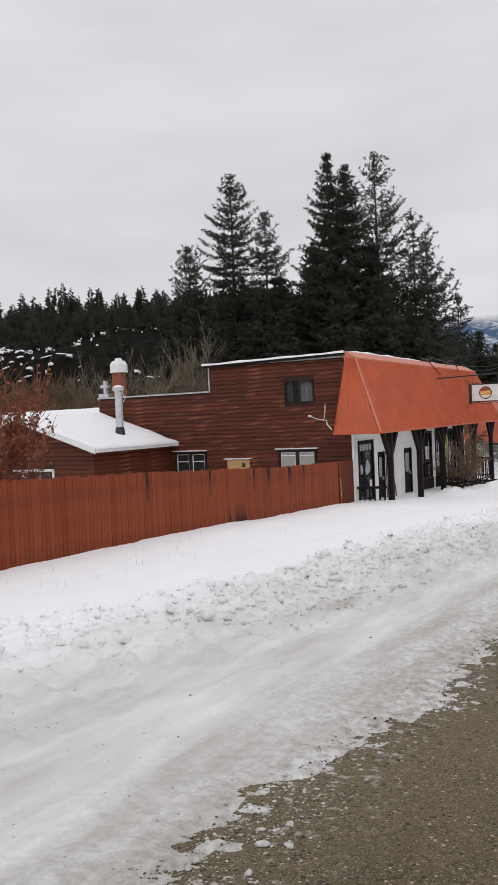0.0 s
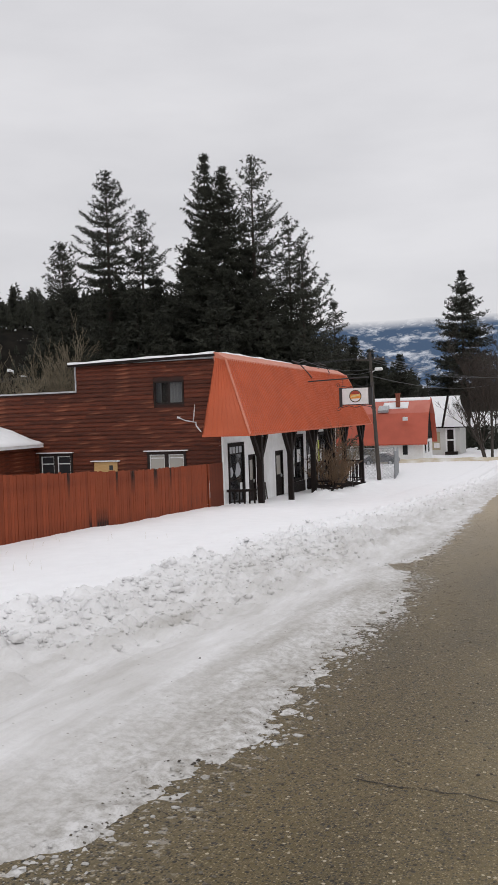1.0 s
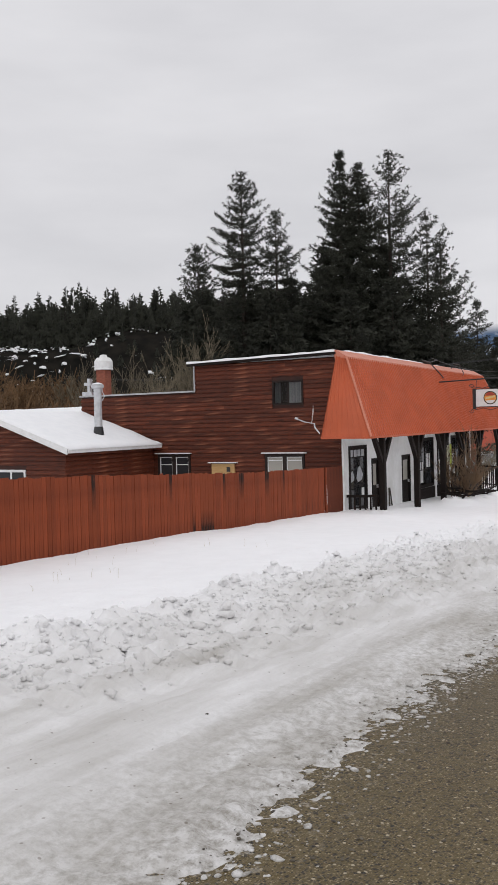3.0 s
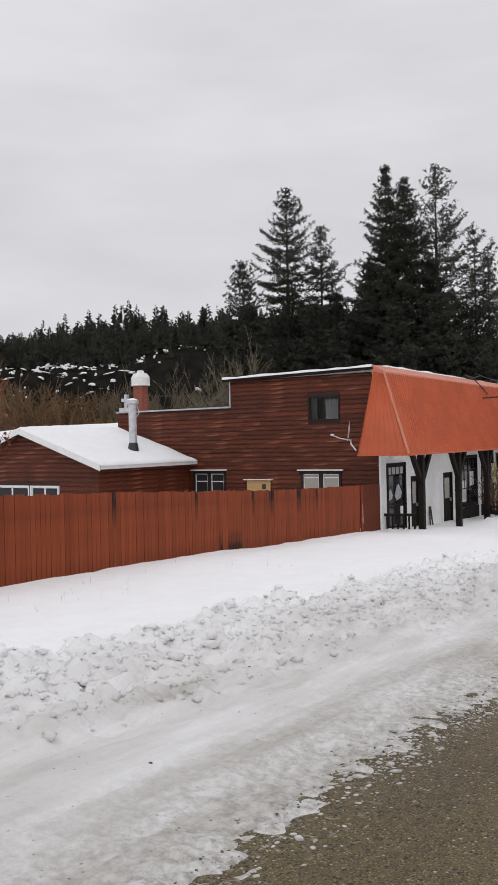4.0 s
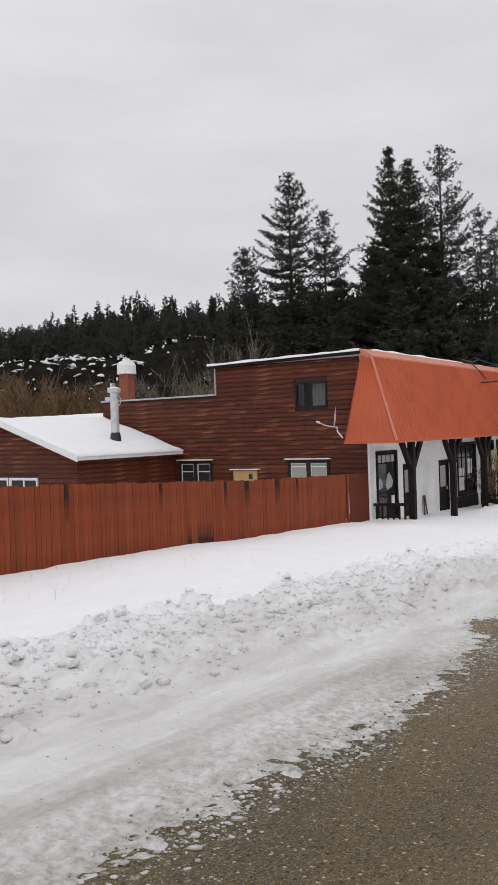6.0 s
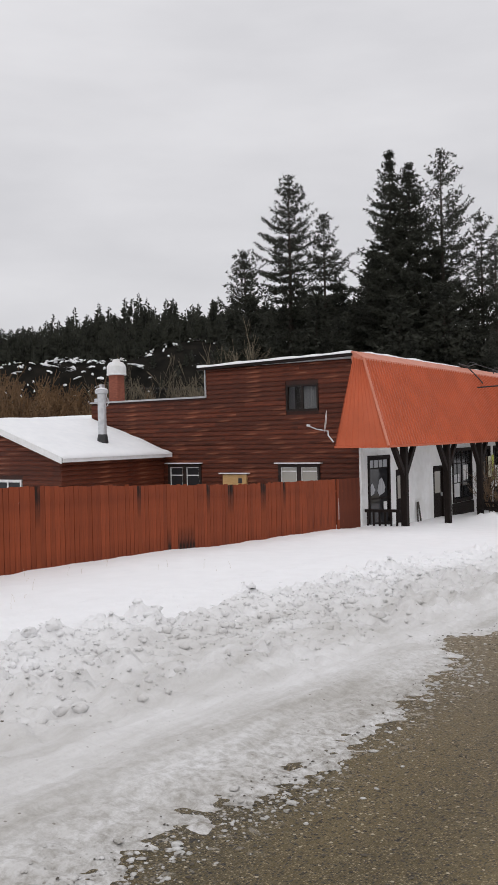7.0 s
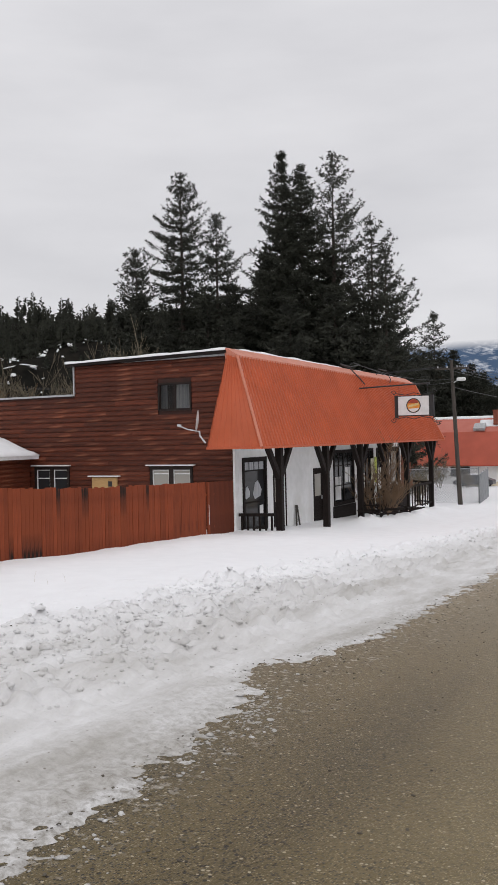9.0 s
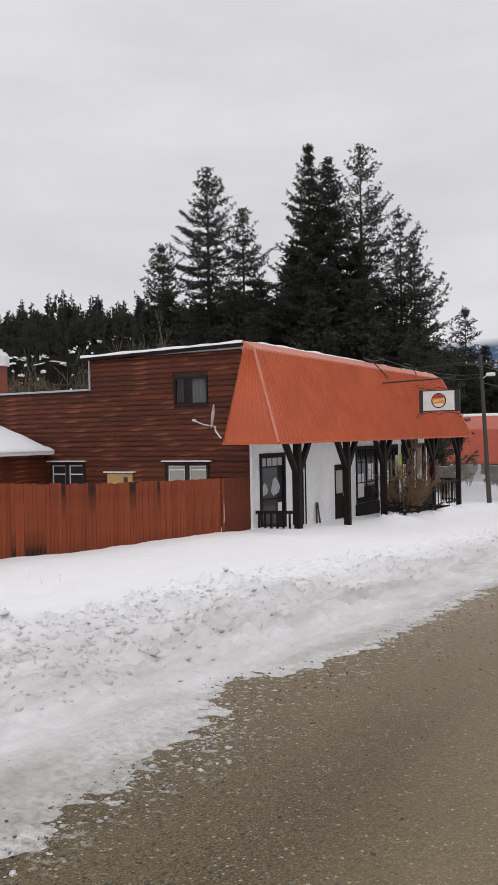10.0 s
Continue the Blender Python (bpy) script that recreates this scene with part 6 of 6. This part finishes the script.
k_.new(_co.outputs["Object"], _sp.inputs["Vector"])
k_.new(_sp.outputs["Z"], _mr.inputs["Value"])
k_.new(_mr.outputs["Result"], _ms.inputs["Fac"])
k_.new(_e.outputs["Emission"], _ms.inputs[1])
k_.new(_tr.outputs["BSDF"], _ms.inputs[2])
k_.new(_ms.outputs["Shader"], _o.inputs["Surface"])
V, F = [], []
for i in range(121):
    x = -1800 + i * 25
    for j in range(13):
        t = j / 12
        V.append((x, 2300 + 420 * t + 60 * float(fbm(np.array(x * 0.01), np.array(t * 4), 131, 3)), -60 + 380 * t))
for i in range(120):
    for j in range(12):
        a = i * 13 + j
        F.append((a, a + 13, a + 14, a + 1))
tagged(raw("backdrop", V, F, M_MOUNT, smooth=True), "far snow-patched mountain backdrop glowing in blue haze colour, its top in cloud", "mountain", kind="structure")

# ---- loose snow lumps and grit ----
def lump_mesh(V, F, p, s, r, flat=0.7):
    i = len(V)
    k, turn, long = 7, r.uniform(0, 3.14), r.uniform(0.05, 0.4)
    for z, q in ((-0.4, 0.75), (0.15, 1.0), (0.6, 0.62)):
        for j in range(k):
            a = 6.2832 * j / k + z
            d = q * r.uniform(0.75, 1.2) * (1 + long * math.cos(2 * (a - turn)))
            V.append((p[0] + s * d * math.cos(a), p[1] + s * d * math.sin(a), p[2] + s * flat * (z + r.uniform(-0.12, 0.12))))
    V.append((p[0], p[1], p[2] + s * flat * 0.85))
    for a in (0, k):
        for j in range(k):
            F.append((i + a + j, i + a + (j + 1) % k, i + a + k + (j + 1) % k, i + a + k + j))
    for j in range(k):
        F.append((i + 2 * k + j, i + 2 * k + (j + 1) % k, i + 3 * k))


rnd = random.Random(71)
V, F = [], []
pts = []
for i in range(7500):
    y = rnd.uniform(4, 48) if rnd.random() < 0.5 else rnd.uniform(5, 22)
    x = float(crest_x(np.array(y))) + rnd.gauss(0.55, 0.6)
    if x > float(foot_x(np.array(y))):
        continue
    pts.append((x, y, min(0.01 + rnd.expovariate(70), 0.085)))
zs = snow_z([p[0] for p in pts], [p[1] for p in pts])
for (x, y, s), z in zip(pts, zs):
    lump_mesh(V, F, (x, y, float(z) - s * 0.12), s, rnd, 0.8)
tagged(raw("snow_lumps", V, F, M_SNOW, smooth=True), "loose ploughed snow lumps on the berm", "snow lumps", kind="stuff")
V, F, pts = [], [], []
for i in range(3000):
    y = 3 + 34 * rnd.random() ** 1.6 if i % 4 else rnd.choice((rnd.gauss(8.9, 0.35), rnd.gauss(10.2, 0.4), rnd.gauss(13.9, 0.5)))
    x = float(edge_x(np.array(y))) + rnd.gauss(0.03, 0.13) + (0 if i % 4 else 0.1)
    pts.append((x, y, 0.003 + min(rnd.expovariate(190), 0.03)))
for x, y, s in pts:
    lump_mesh(V, F, (x, y, max(float(road_z(y)), float(snow_z(x, y))) + s * 0.1), s, rnd, 0.42)
tagged(raw("ice_crumbs", V, F, M_SNOW, smooth=True), "crumbs of ice along the tarmac's edge", "ice crumbs", kind="stuff")
M_GRIT = shade("dark_grit", (0.06, 0.05, 0.04), (0.14, 0.12, 0.09), 3, rough=0.7)
V, F, pts = [], [], []
for i in range(4200):
    y = 3 + 30 * rnd.random() ** 1.5
    x = float(edge_x(np.array(y))) + abs(rnd.gauss(0, 0.8)) - 0.15 if rnd.random() < 0.96 else rnd.uniform(-6, 2)
    pts.append((x, y, 0.003 + min(rnd.expovariate(330), 0.009)))
for x, y, s in pts:
    lump_mesh(V, F, (x, y, max(float(road_z(y)), float(snow_z(x, y))) + s * 0.2), s, rnd, 0.7)
tagged(raw("road_grit", V, F, M_GRIT), "dark road grit strewn on tarmac and snow", "grit", kind="stuff")
M_CRACK = shade("tar_crack", (0.02, 0.017, 0.014), (0.03, 0.025, 0.02), 8, rough=0.8)
crack = thing("road_crack", (0.5, 5.6, -0.09), "thin dark crack across the tarmac", "crack", kind="structure")
rnd = random.Random(77)
for x0, x1, y0 in ((-0.9, 2.6, 5.55),):
    bm = bmesh.new()
    x, y = x0, y0
    left, right = [], []
    while x < x1:
        w = rnd.uniform(0.0015, 0.006)
        zz = float(road_z(y)) + 0.003
        left.append(bm.verts.new((x, y - w, zz)))
        right.append(bm.verts.new((x, y + w, zz)))
        x += rnd.uniform(0.05, 0.14)
        y += rnd.uniform(-0.04, 0.03)
    for a, b, c, d in zip(left, left[1:], right[1:], right):
        bm.faces.new((a, b, c, d))
    part("crack_line", bm, M_CRACK, crack)

# ---- dry stalks through the snow, and the bank before the far houses ----
M_STRAW = shade("dry_straw", (0.6, 0.54, 0.42), (0.48, 0.42, 0.32), 6, rough=0.9, bump=0)
rnd = random.Random(81)
bm = bmesh.new()
for i in range(34):
    x, y = rnd.uniform(-12.6, -9.0), rnd.uniform(11, 21)
    z = float(snow_z(x, y))
    a = rnd.uniform(0, 6.28)
    h = rnd.uniform(0.06, 0.2)
    tube(bm, [(x, y, z - 0.05), (x + 0.02 * math.cos(a), y + 0.02 * math.sin(a), z + h * 0.6), (x + 0.06 * math.cos(a), y + 0.06 * math.sin(a), z + h)], [0.003, 0.0022, 0.001], 3)
tagged(part("dry_grass", bm, M_STRAW), "sparse dry grass stalks poking through the snow", "grass", kind="stuff")
M_BANK = shade("tan_frozen_soil", (0.5, 0.42, 0.3), (0.6, 0.55, 0.45), 1.2, (1, 1, 3), 0.9, bump=0.5, bump_scale=6, third=(0.8, 0.8, 0.8), coarse=0.4)
bm = bmesh.new()
rows = []
for i in range(61):
    x = -22 + i * 0.28
    y = 104.0 + 0.25 * math.sin(i * 0.35) + 0.1 * i
    z = float(snow_z(x, y))
    h = 0.42 + 0.12 * noise.noise(Vector((x * 0.6, 3, 0)))
    rows.append([bm.verts.new(p) for p in ((x, y - 0.9, z - 0.1), (x, y - 0.35, z + h * 0.75), (x, y + 0.1, z + h), (x, y + 0.9, z + h * 0.8), (x, y + 2.0, z - 0.1))])
for a, b in zip(rows, rows[1:]):
    for j in range(4):
        bm.faces.new((a[j], b[j], b[j + 1], a[j + 1]))
tagged(part("soil_bank", bm, M_BANK, smooth=True), "low tan bank of frozen soil edged with snow", "bank", kind="structure")
